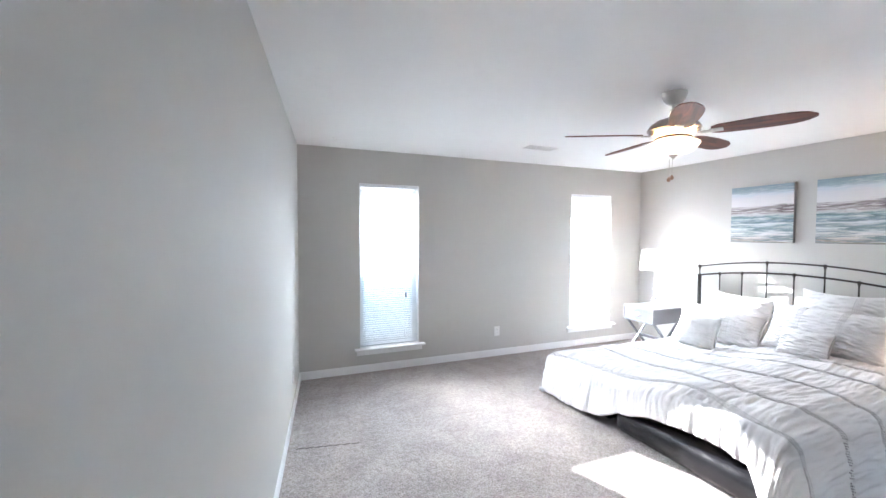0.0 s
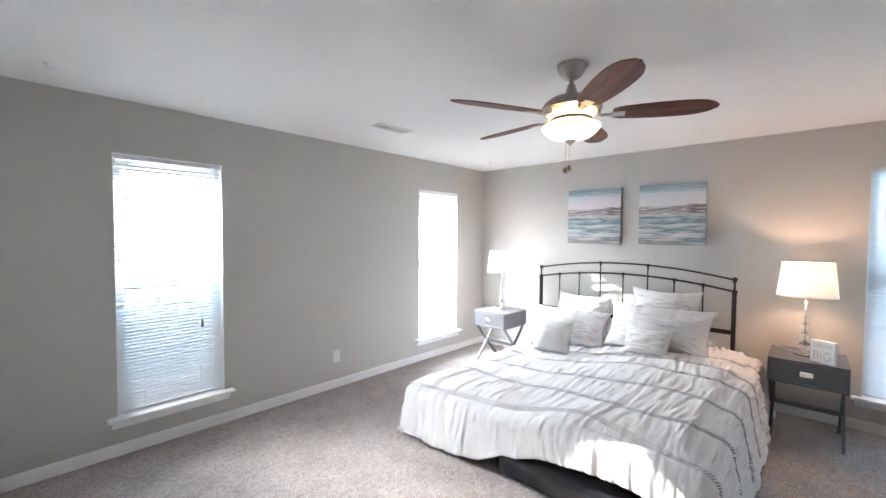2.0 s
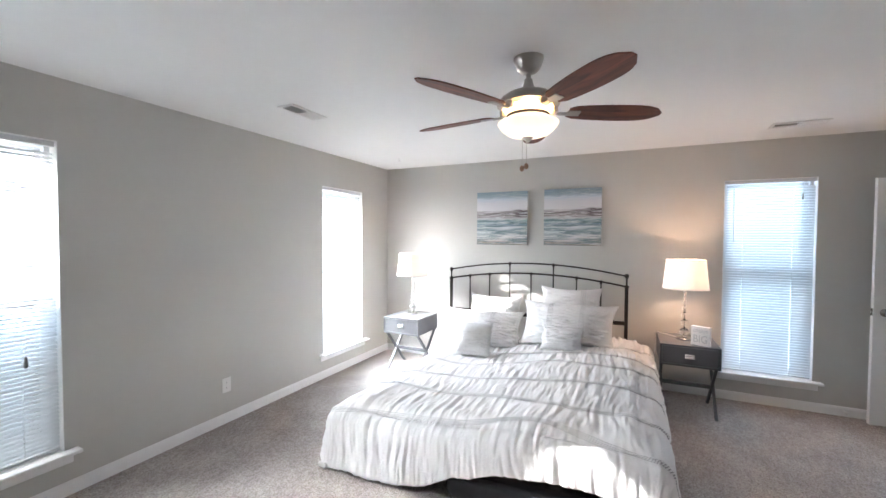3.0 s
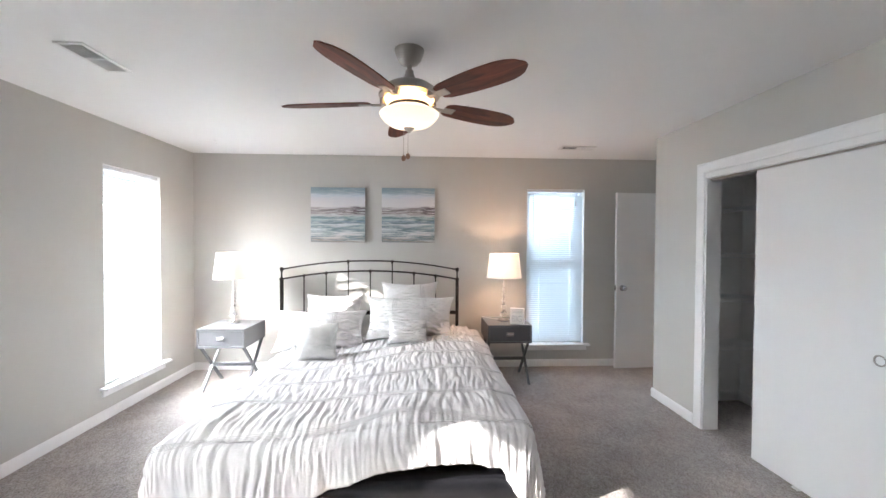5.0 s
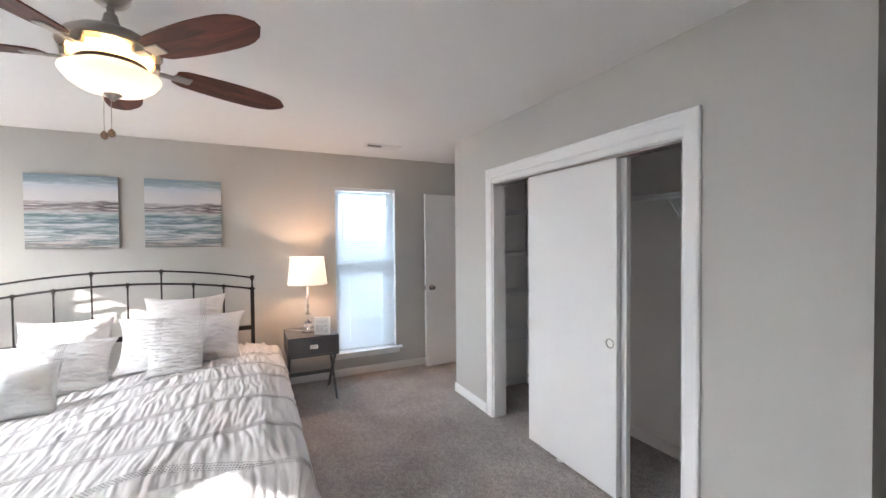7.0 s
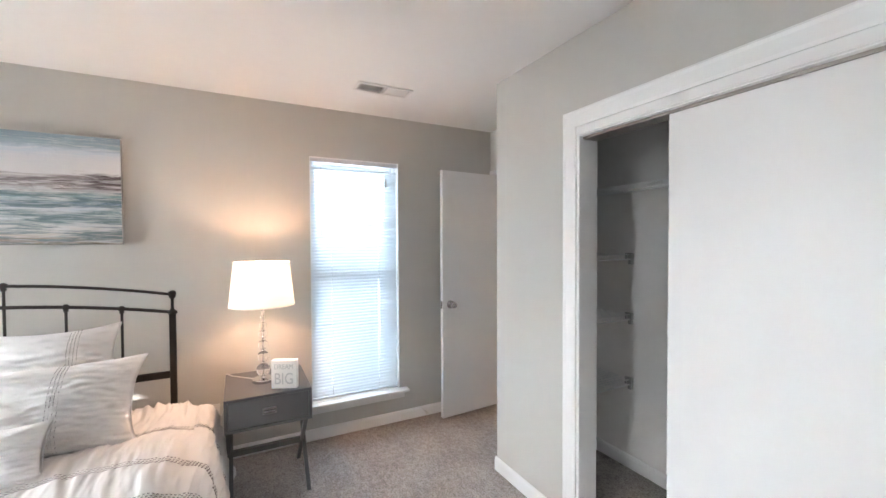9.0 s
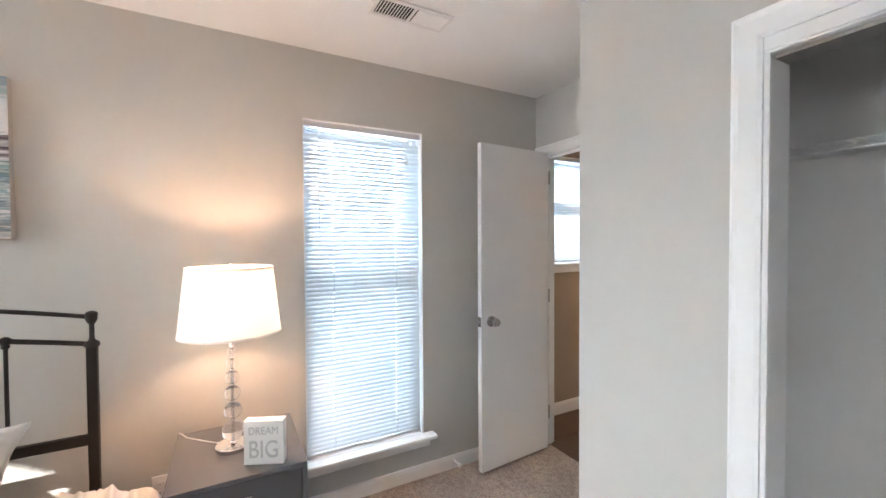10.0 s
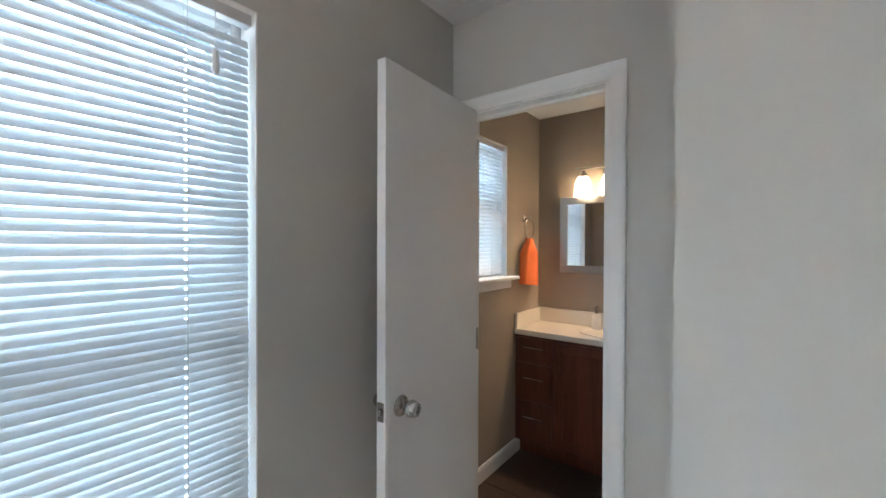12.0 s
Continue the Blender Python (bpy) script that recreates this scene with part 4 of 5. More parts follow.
def duvet_point(a, b):
    L = DX_HEAD - DX_FOOT
    x_in = DX_HEAD - min(a, L)
    W = north_edge(x_in) - DY_S
    y_in = DY_S + min(max(b, 0.0), W)
    da = max(0.0, a - L)
    db = b - W if b > W else (b if b < 0 else 0.0)
    d = (da ** 3 + abs(db) ** 3) ** (1 / 3)
    z = top_height(x_in, y_in) + 0.035
    c = crease(a, b)
    # the edges roll off softly
    edge = min(L - min(a, L), min(max(b, 0.0), W), W - min(max(b, 0.0), W))
    z -= 0.035 * (1 - smooth01(edge / 0.16)) ** 2
    if d <= 0:
        return Vector((x_in, y_in, z + c))
    out = Vector((-da, db, 0)).normalized()
    r = 0.09
    th = min(d / r, math.pi / 2)
    far = r * math.sin(th)
    down = r * (1 - math.cos(th)) + max(0.0, d - r * math.pi / 2)
    fl = max(0.0, d - r * math.pi / 2)
    wave = (0.008 if db < 0 else 0.007) * math.sin((15 if db < 0 else 24) * (b if da > abs(db) else a) + 3 * noise.noise(Vector((a * 3, b * 3, 1)))) * smooth01(fl / 0.25)
    far += (0.20 if db < 0 else 0.13) * fl + wave + c * 0.8
    zz = z - down
    if zz < 0.025:
        far += (0.025 - zz) * 0.12
        zz = 0.025 + 0.012 * max(0.0, noise.noise(Vector((a * 9, b * 9, 4)))) 
    return Vector((x_in, y_in, zz + c * 0.35 * math.cos(th))) + out * far


SIDE_S, SIDE_N = 0.50, 0.36


def duvet_uv(u, v):
    """u, v in 0..1 to cloth lengths a, b."""
    b = -SIDE_S + v * (SIDE_S + SIDE_N + 1.90)
    a = 0.06 + u * ((DX_HEAD - DX_FOOT) + foot_drop(b) - 0.06)
    return a, b


duvet = thing("duvet", pose(0, 0, 0), "rumpled white ruched duvet with rows of slate stitching", "duvet")
NU, NV = 200, 420
verts, faces = [], []
for i in range(NU + 1):
    for j in range(NV + 1):
        verts.append(duvet_point(*duvet_uv(i / NU, j / NV)))
for i in range(NU):
    for j in range(NV):
        k = i * (NV + 1) + j
        faces.append((k, k + 1, k + NV + 2, k + NV + 1))
me = bpy.data.meshes.new("cover")
me.from_pydata(verts, [], faces)
me.materials.append(LINEN)
for p in me.polygons:
    p.use_smooth = True
cover = part("cover", me, LINEN, duvet)
sol = cover.modifiers.new("thickness", "SOLIDIFY")
sol.thickness, sol.offset = 0.034, -1


def stitches(name, rows, point, n, dash, parent, material=STITCH, lift=0.0024):
    """Rows of short running stitches laid on a surface point(row, s)."""
    sv, sf = [], []
    for r in rows:
        for k in range(n):
            k0 = k + 0.3 * r                    # rows step sideways, so that the dashes run in slanting files
            p, q = point(r, k0 / n), point(r, (k0 + dash) / n)
            s2 = point(r, (k0 + dash / 2) / n, 0.0035)
            if p is None or q is None or s2 is None:
                continue
            mid = (p + q) / 2
            t, w = (q - p), s2 - mid
            if t.length > 0.05 or t.length < 1e-5:
                continue
            w = (w - t * w.dot(t) / t.length_squared)
            if w.length < 1e-6:
                continue
            w = w.normalized() * 0.0011
            nn = t.cross(w).normalized() * lift
            if nn.z < 0:
                nn = -nn
            i0 = len(sv)
            sv += [p - w, q - w, q + w, p + w, p - w + nn, q - w + nn, q + w + nn, p + w + nn]
            sf += [(i0, i0 + 1, i0 + 5, i0 + 4), (i0 + 1, i0 + 2, i0 + 6, i0 + 5), (i0 + 2, i0 + 3, i0 + 7, i0 + 6), (i0 + 3, i0, i0 + 4, i0 + 7), (i0 + 4, i0 + 5, i0 + 6, i0 + 7)]
    sm = bpy.data.meshes.new(name)
    sm.from_pydata(sv, [], sf)
    sm.materials.append(material)
    return part(name, sm, material, parent)


for k, s in enumerate(BANDS):
    def row_point(r, t, off=0.0, k=k, s=s):
        b = -SIDE_S * 0.9 + t * (SIDE_S * 0.9 + 1.85 + SIDE_N * 0.8)
        return duvet_point(s + wobble(k, b) + (r - 1.5) * 0.0115 + off, b)
    stitches("stitched_band", (0, 1, 2, 3), row_point, 190, 0.52, duvet)


# ---- pillows ----
def pillow(name, m, w, h, t, label, material, seed, bands=(), ruch=0.006, category="pillow", group="bed pillows"):
    """A plump pillow standing on its long edge: local x across, z up, y thickness; pinched corners, wrinkled cover."""
    th = thing(name, m, label, category, group)
    n = 64

    def pt(u, v, side):
        ear = 1 + 0.065 * abs(u * v) ** 4 - 0.02 * abs(u * v) ** 20
        x = u * w / 2 * (1 - 0.07 * (1 - abs(v) ** 2) * abs(u) ** 4) * ear
        z = v * h / 2 * (1 - 0.09 * (1 - abs(u) ** 2) * abs(v) ** 4) * ear
        body = max(0.0, (1 - abs(u) ** 2.6) * (1 - abs(v) ** 2.6)) ** 0.55
        q = Vector((u * w * 8 + seed, v * h * 34, seed * 1.3 + side))
        wr = ruch * noise.noise(q) * 1.9 + ruch * 0.8 * noise.noise(Vector((u * w * 17, v * h * 66, seed))) + 0.012 * noise.noise(Vector((u * 2.2, v * 2.2, seed + side)))
        for c in bands:
            wr *= 0.4 + 0.6 * smooth01(abs(u - c) / 0.1)
        y = side * (0.004 + t / 2 * body + wr * min(1.0, body * 2.2))
        return Vector((x, y, z + h / 2))

    pv, pf = [], []
    for side in (1, -1):
        o = len(pv)
        pv += [pt(i / n * 2 - 1, j / n * 2 - 1, side) for i in range(n + 1) for j in range(n + 1)]
        for i in range(n):
            for j in range(n):
                k = o + i * (n + 1) + j
                f = (k, k + 1, k + n + 2, k + n + 1)
                pf.append(f if side < 0 else f[::-1])
    N = (n + 1) ** 2
    ring = [i * (n + 1) for i in range(n + 1)] + [n * (n + 1) + j for j in range(1, n + 1)] + [i * (n + 1) + n for i in range(n - 1, -1, -1)] + [j for j in range(n - 1, 0, -1)]
    for p, q in zip(ring, ring[1:] + ring[:1]):
        pf.append((p, q, q + N, p + N))
    pm = bpy.data.meshes.new("pillow_cover")
    pm.from_pydata(pv, [], pf)
    pm.materials.append(material)
    for p in pm.polygons:
        p.use_smooth = True
    part("pillow_cover", pm, material, th)
    for c in bands:
        def line(r, s, off=0.0, c=c):
            q = pt(min(0.98, max(-0.98, c + ((r - 1.5) * 0.0125 + off) / (w / 2))), -0.96 + 1.90 * s, -1)
            return q + Vector((0, -0.001, 0))
        stitches("stitched_band", (0, 1, 2, 3), line, 34, 0.55, th, lift=0.0025)
    return th


# local -y faces the foot of the bed: turn by -90 so that -y points to world -x
def propped(x, y, z, lean, yaw=0.0):
    return pose(x, y, z) @ pose(0, 0, 0, 0, 0, -90 + yaw) @ pose(0, 0, 0, -lean, 0, 0)


RUCHED = "plump white ruched pillow sham with slate stitching"
pillow("pillow", propped(4.66, 2.255, 0.525, 15, 2), 0.585, 0.505, 0.28, "white ruched pillow standing against the headboard", LINEN, 1.0, (0.45,), 0.007)
pillow("pillow", propped(4.66, 3.065, 0.43, 14, -2), 0.58, 0.47, 0.28, "white pillow standing in the sun at the headboard", LINEN, 2.0, (), 0.007)
pillow("pillow_sham", propped(4.37, 2.25, 0.495, 25, -2), 0.86, 0.43, 0.28, RUCHED, LINEN, 3.0, (-0.34, 0.34), 0.009)
pillow("pillow_sham", propped(4.35, 3.125, 0.395, 27, 2), 0.86, 0.40, 0.28, RUCHED, LINEN, 4.0, (-0.34, 0.34), 0.009)
pillow("throw_pillow", propped(4.15, 2.26, 0.51, 22, -2), 0.365, 0.235, 0.17, "small white ruched lumbar cushion", LINEN, 5.0, (), 0.007, "cushion", "bed cushions")
pillow("throw_pillow", propped(3.98, 3.055, 0.398, 24, 6), 0.36, 0.34, 0.18, "square white plush cushion", PLUSH, 6.0, (), 0.002, "cushion", "bed cushions")


# ---- nightstands and lamps ----
def nightstand(m):
    """Local x along the front, y towards the wall; the front is y = 0."""
    ns = thing("nightstand", m, "grey lacquered nightstand with one drawer and crossed legs", "nightstand", "bedside tables")
    w, dpt, z0, z1, t = 0.45, 0.48, 0.435, 0.618, 0.016
    for a in ((0, w, 0.0, dpt, z1 - t, z1), (0, w, 0.0, dpt, z0, z0 + t), (0, t, 0.0, dpt, z0 + t, z1 - t), (w - t, w, 0.0, dpt, z0 + t, z1 - t), (t, w - t, dpt - t, dpt, z0 + t, z1 - t)):
        bm = B()
        box(bm, *a, 0.0015)
        part("case_panel", bm, GREYPAINT, ns)
    bm = B()
    box(bm, t + 0.003, w - t - 0.003, 0.004, 0.024, z0 + t + 0.003, z1 - t - 0.003, 0.0015)
    dr = part("drawer", bm, GREYPAINT, ns)
    bm = B()
    cx, cz = w / 2, (z0 + z1) / 2
    for a in ((cx - 0.036, cx + 0.036, cz + 0.012, cz + 0.019), (cx - 0.036, cx + 0.036, cz - 0.019, cz - 0.012), (cx - 0.036, cx - 0.028, cz - 0.012, cz + 0.012), (cx + 0.028, cx + 0.036, cz - 0.012, cz + 0.012)):
        box(bm, a[0], a[1], -0.0045, 0.004, a[2], a[3], 0.001)
    box(bm, cx - 0.03, cx + 0.03, 0.001, 0.0045, cz - 0.014, cz + 0.014)
    box(bm, cx - 0.028, cx + 0.028, -0.009, -0.003, cz - 0.010, cz + 0.001, 0.002)
    part("handle", bm, CHROME, dr, "rectangular chrome campaign handle")
    lg = 0.032
    for x in (0.022, w - 0.022):
        for s in (1, -1):
            bm = B()
            y0, y1 = (0.045, dpt - 0.045) if s > 0 else (dpt - 0.045, 0.045)
            vs = []
            for z, y in ((0.0, y0), (z0, y1)):
                vs.append([bm.verts.new((x + q, y + p, z)) for q, p in ((-0.0105, -lg / 2), (0.0105, -lg / 2), (0.0105, lg / 2), (-0.0105, lg / 2))])
            for k in range(4):
                bm.faces.new((vs[0][k], vs[0][(k + 1) % 4], vs[1][(k + 1) % 4], vs[1][k]))
            bm.faces.new(vs[0][::-1])
            bm.faces.new(vs[1])
            bmesh.ops.translate(bm, verts=bm.verts[:], vec=(0.0055 * s, 0, 0))
            part("leg", bm, GREYPAINT, ns)
    bm = B()
    box(bm, 0.036, w - 0.036, dpt / 2 - 0.014, dpt / 2 + 0.014, 0.200, 0.232, 0.0015)
    part("stretcher", bm, GREYPAINT, ns)
    return ns


NS = nightstand(pose(4.42, 1.457, 0, 0, 0, -90))
copy_thing(NS, pose(4.312, 4.262, 0, 0, 0, -91))


def table_lamp(x, y, z, energy):
    lp = thing("table_lamp", pose(x, y, z), "stacked crystal ball table lamp with lit white drum shade", "table lamp", "bedside lamps")
    bm = B()
    lathe(bm, [(0.062, 0.0), (0.064, 0.003), (0.064, 0.015), (0.060, 0.019), (0.014, 0.021), (0.010, 0.032)], n=36)
    part("base_plate", bm, CHROME, lp, smooth=True)
    zz = 0.030
    for r in (0.040, 0.0335, 0.0295, 0.026, 0.022, 0.018, 0.013):
        bm = B()
        prof = [(max(0.001, r * math.sin(math.pi * k / 14)), zz + r - r * math.cos(math.pi * k / 14)) for k in range(15)]
        lathe(bm, prof, n=24)
        part("crystal_ball", bm, CRYSTAL, lp, "clear crystal ball", True)
        zz += 2 * r
        bm = B()
        lathe(bm, [(0.007, zz - 0.002), (0.010, zz + 0.002), (0.010, zz + 0.005), (0.007, zz + 0.009)], n=16)
        part("collar", bm, CHROME, lp, smooth=True)
        zz += 0.007
    bm = B()
    lathe(bm, [(0.004, 0.02), (0.004, zz + 0.02)], n=10)
    part("stem", bm, CHROME, lp, smooth=True)
    bm = B()
    lathe(bm, [(0.012, zz), (0.016, zz + 0.01), (0.016, zz + 0.05), (0.010, zz + 0.055)], n=16)
    part("socket", bm, CHROME, lp, smooth=True)
    z0, z1, r0, r1 = 0.462, 0.722, 0.183, 0.155
    bm = B()
    lathe(bm, [(r0, z0), (r1, z1), (r1 - 0.002, z1), (r0 - 0.002, z0), (r0, z0)], n=56, cap=False)
    sh = part("shade", bm, SHADE, lp, "white linen drum shade, lit from within", True)
    for zc, rc in ((z0 + 0.003, r0), (z1 - 0.003, r1)):
        bm = B()
        pr = [(rc - 0.003, zc - 0.004), (rc + 0.0012, zc - 0.004), (rc + 0.0012, zc + 0.004), (rc - 0.003, zc + 0.004), (rc - 0.003, zc - 0.004)]
        lathe(bm, pr, n=56, cap=False)
        part("rim", bm, LINEN, sh)
    bm = B()
    for k in range(3):
        a = 2 * math.pi * k / 3
        tube(bm, [(0.012 * math.cos(a), 0.012 * math.sin(a), z1 - 0.025), ((r1 - 0.003) * math.cos(a), (r1 - 0.003) * math.sin(a), z1 - 0.006)], 0.0016, 5)
    tube(bm, [(0.0, 0.0, zz + 0.05), (0.0, 0.0, z1 + 0.012)], 0.002, 6)
    part("spider", bm, CHROME, sh)
    bulb(x, y, z + 0.615, energy, 0.025, (1.0, 0.62, 0.39))
    return lp


LAMP_S, LAMP_N = (4.665, 1.25), (4.61, 4.05)
table_lamp(*LAMP_S, 0.618, 2.7)
table_lamp(*LAMP_N, 0.618, 0.8)
bm = B()
tube(bm, [(LAMP_S[0] + 0.05, LAMP_S[1] + 0.04, 0.622), (4.76, 1.34, 0.622), (4.84, 1.42, 0.622), (4.91, 1.452, 0.621), (4.925, 1.462, 0.58), (4.93, 1.47, 0.40), (4.96, 1.50, 0.30), (5.035, 1.53, 0.33)], 0.0028, 6)
tagged(part("lamp_cord", bm, CORD, smooth=True), "pale lamp cord trailing off the nightstand", "lamp cord")


def text_mesh(body, size, depth, mat_):
    cu = bpy.data.curves.new("letters", "FONT")
    cu.body, cu.size, cu.extrude, cu.align_x = body, size, depth, "CENTER"
    cu.bevel_depth = 0.0
    tmp = bpy.data.objects.new("tmp", cu)
    scene.collection.objects.link(tmp)
    dg = bpy.context.evaluated_depsgraph_get()
    me2 = bpy.data.meshes.new_from_object(tmp.evaluated_get(dg))
    bpy.data.objects.remove(tmp)
    me2.materials.clear()
    me2.materials.append(mat_)
    return me2


sign = thing("desk_sign", pose(4.473, 1.153, 0.618, 0, 0, -114), "white block sign with raised words, on the nightstand", "sign")
bm = B()
box(bm, -0.071, 0.071, 0, 0.04, 0, 0.162, 0.002, 2)
part("block", bm, SIGNWHITE, sign)
for word, size, z, sx in (("DREAM", 0.041, 0.112, 0.80), ("BIG", 0.092, 0.026, 0.78)):
    part("lettering", text_mesh(word, size, 0.002, SIGNSHADE), SIGNSHADE, sign, "raised white letters, greyed for their shading", at=pose(0, -0.0005, z, 90, 0, 0) @ Matrix.Diagonal((sx, 1, 1, 1)))


# ---- pictures, vents, outlets ----
def canvas(y0, y1, z0, z1, label):
    c = thing("canvas_painting", pose(XE - 0.042, (y0 + y1) / 2, z0), label, "painting", "pictures over the bed")
    bm = B()
    box(bm, 0.003, 0.040, (y0 - y1) / 2, (y1 - y0) / 2, 0, z1 - z0, 0.002, 2)
    part("wrapped_edge", bm, CANVAS, c)
    bm = B()
    box(bm, 0, 0.003, (y0 - y1) / 2 + 0.001, (y1 - y0) / 2 - 0.001, 0.001, z1 - z0 - 0.001)
    part("painted_face", bm, PAINTING, c)
    return c


canvas(2.775, 3.386, 1.448, 2.070, "abstract seascape canvas in blue, white and brown")
canvas(1.986, 2.590, 1.450, 2.072, "abstract seascape canvas with teal and sandy strokes")


def ceiling_vent(x0, x1, y0, y1, along):
    v = thing("ceiling_vent", pose((x0 + x1) / 2, (y0 + y1) / 2, H, 0, 0, along), "white louvred ceiling vent", "air vent", "ceiling vents")
    L, Wd = (x1 - x0, y1 - y0) if along == 0 else (y1 - y0, x1 - x0)
    bm = B()
    for a in ((-L / 2, L / 2, -Wd / 2, -Wd / 2 + 0.02), (-L / 2, L / 2, Wd / 2 - 0.02, Wd / 2), (-L / 2, -L / 2 + 0.02, -Wd / 2 + 0.02, Wd / 2 - 0.02), (L / 2 - 0.02, L / 2, -Wd / 2 + 0.02, Wd / 2 - 0.02)):
        box(bm, *a, -0.010, -0.001, 0.002)
    part("frame", bm, PLASTIC, v)
    # no duct is cut; this dark sheet gives the shade behind the louvres
    bm = B()
    box(bm, -L / 2 + 0.02, L / 2 - 0.02, -Wd / 2 + 0.02, Wd / 2 - 0.02, -0.0025, -0.001)
    part("duct_shade", bm, DARK, v)
    bm = B()
    box(bm, -0.006, 0.006, -Wd / 2 + 0.02, Wd / 2 - 0.02, -0.010, -0.003)
    part("divider", bm, PLASTIC, v)
    n = 24
    sm = B()
    box(sm, -0.0008, 0.0008, -Wd / 2 + 0.0205, Wd / 2 - 0.0205, -0.0055, 0.0055)
    sme = mesh_of("slat", sm, PLASTIC)
    for k in range(n):
        x = -L / 2 + 0.028 + (L - 0.056) * k / (n - 1)
        if abs(x) > 0.010:
            part("slat", sme, PLASTIC, v, at=pose(x, 0, -0.0075, 0, -48 if x > 0 else 48, 0))
    return v


ceiling_vent(2.515, 2.86, 3.80, 3.945, 0)
ceiling_vent(4.43, 4.575, 0.352, 0.710, 90)


def outlet(m, label):
    o = thing("wall_outlet", m, label, "outlet", "wall outlets")
    bm = B()
    box(bm, -0.037, 0.037, -0.006, -0.0005, -0.059, 0.059, 0.002, 2)
    part("cover_plate", bm, PLASTIC, o)
    for z in (-0.02, 0.02):
        bm = B()
        box(bm, -0.016, 0.016, -0.0085, -0.005, z - 0.014, z + 0.014, 0.003, 2)
        s = part("socket", bm, PLASTIC, o)
        # slots are dark bars laid on, for the shade inside the holes
        for x in (-0.006, 0.006):
            bm = B()
            box(bm, x - 0.001, x + 0.001, -0.0089, -0.0086, z - 0.004, z + 0.006)
            part("slot", bm, DARK, s)
    return o


outlet(pose(2.655, YN, 0.312), "white duplex outlet between the windows")
outlet(pose(XE, 1.535, 0.33, 0, 0, -90), "white duplex outlet beside the bed")
west_at = WEST[0].lerp(WEST[1], (YN - 3.95) / (YN + 1.5))
outlet(pose(west_at.x + 0.001, west_at.y, 0.31, 0, 0, math.degrees(ang) + 180), "white duplex outlet near the corner of the plain wall")
seam = B()
for k in range(7):
    box(seam, 0.235 + 0.062 * k, 0.235 + 0.062 * (k + 1) - 0.004, 3.286 - 0.0115 * k, 3.291 - 0.0115 * k + 0.002 * (k % 2), 0.0, 0.0035)
structure("carpet_seam", seam, SEAM, "dark seam where two carpet lengths meet", "carpet seam")



def ceiling_hook(x, y):
    hk = thing("ceiling_hook", pose(x, y, H), "small white plant hook screwed into the ceiling", "hook", "ceiling hooks")
    bm = B()
    lathe(bm, [(0.014, 0.0), (0.014, -0.003), (0.006, -0.007), (0.003, -0.008)], n=16)
    part("hook_plate", bm, PLASTIC, hk, smooth=True)
    bm = B()
    tube(bm, [(0, 0, -0.006), (0, 0, -0.016)] + [(0.014 - 0.014 * math.cos(a), 0, -0.016 - 0.014 * math.sin(a)) for a in (0.5, 1.1, 1.7, 2.3, 2.9, 3.5)], 0.0022, 6)
    part("hook_wire", bm, PLASTIC, hk, smooth=True)


ceiling_hook(4.45, 4.147)
ceiling_hook(0.618, 4.249)

# ---- bathroom ----
van = thing("vanity_cabinet", pose(0, 0, 0), "cherry wood bathroom vanity with drawers and door", "vanity cabinet")
VX0, VX1, VF = 4.30, BE - 0.003, -1.765
bm = B()
box(bm, VX0, VX1, BN + 0.003, VF, 0.10, 0.84, 0.002)
box(bm, VX0 + 0.01, VX1, BN + 0.003, VF - 0.06, 0.0, 0.10)
part("carcass", bm, CHERRY, van)
for z0, z1 in ((0.665, 0.825), (0.40, 0.65), (0.13, 0.385)):
    bm = B()
    box(bm, 5.025, VX1 - 0.015, VF - 0.001, VF + 0.018, z0, z1, 0.003, 2)
    dr = part("drawer_front", bm, CHERRY, van)
    zc = z0 + 0.62 * (z1 - z0)
    bm = B()
    tube(bm, [(5.075, VF + 0.018, zc), (5.075, VF + 0.040, zc), (5.22, VF + 0.040, zc), (5.22, VF + 0.018, zc)], 0.004, 8)
    part("bar_handle", bm, CHROME, dr, "slim chrome bar handle")
for x0, x1 in ((4.62, 5.01), (4.31, 4.61)):
    bm = B()
    for a in ((x0, x0 + 0.055, 0.13, 0.82), (x1 - 0.055, x1, 0.13, 0.82), (x0 + 0.055, x1 - 0.055, 0.13, 0.19), (x0 + 0.055, x1 - 0.055, 0.76, 0.82)):
        box(bm, a[0], a[1], VF - 0.001, VF + 0.019, a[2], a[3], 0.002)
    dd = part("cabinet_door", bm, CHERRY, van)
    bm = B()
    box(bm, x0 + 0.05, x1 - 0.05, VF - 0.001, VF + 0.009, 0.185, 0.765)
    part("door_panel", bm, CHERRY, dd)
top = thing("countertop", pose(0, 0, 0.84), "cream cultured marble vanity top with basin", "countertop")
bm = B()
box(bm, VX0 - 0.01, VX1, BN + 0.002, VF + 0.025, 0, 0.04, 0.008, 3)
part("slab", bm, COUNTER, top)
bm = B()
box(bm, VX0 - 0.01, VX1 - 0.022, BN + 0.002, BN + 0.022, 0.0405, 0.145, 0.004, 2)
part("back_splash", bm, COUNTER, top)
bm = B()
box(bm, VX1 - 0.021, VX1, BN + 0.002, VF + 0.015, 0.0405, 0.145, 0.004, 2)
part("side_splash", bm, COUNTER, top)
bm = B()
lathe(bm, [(0.19, 0.0405), (0.195, 0.047), (0.185, 0.05), (0.165, 0.045), (0.13, 0.0435), (0.0, 0.0425)], pose(4.70, (BN + VF) / 2, 0) @ Matrix.Diagonal((1.1, 0.8, 1, 1)), 40, cap=False)
part("basin", bm, COUNTER, top, "white oval basin", True)
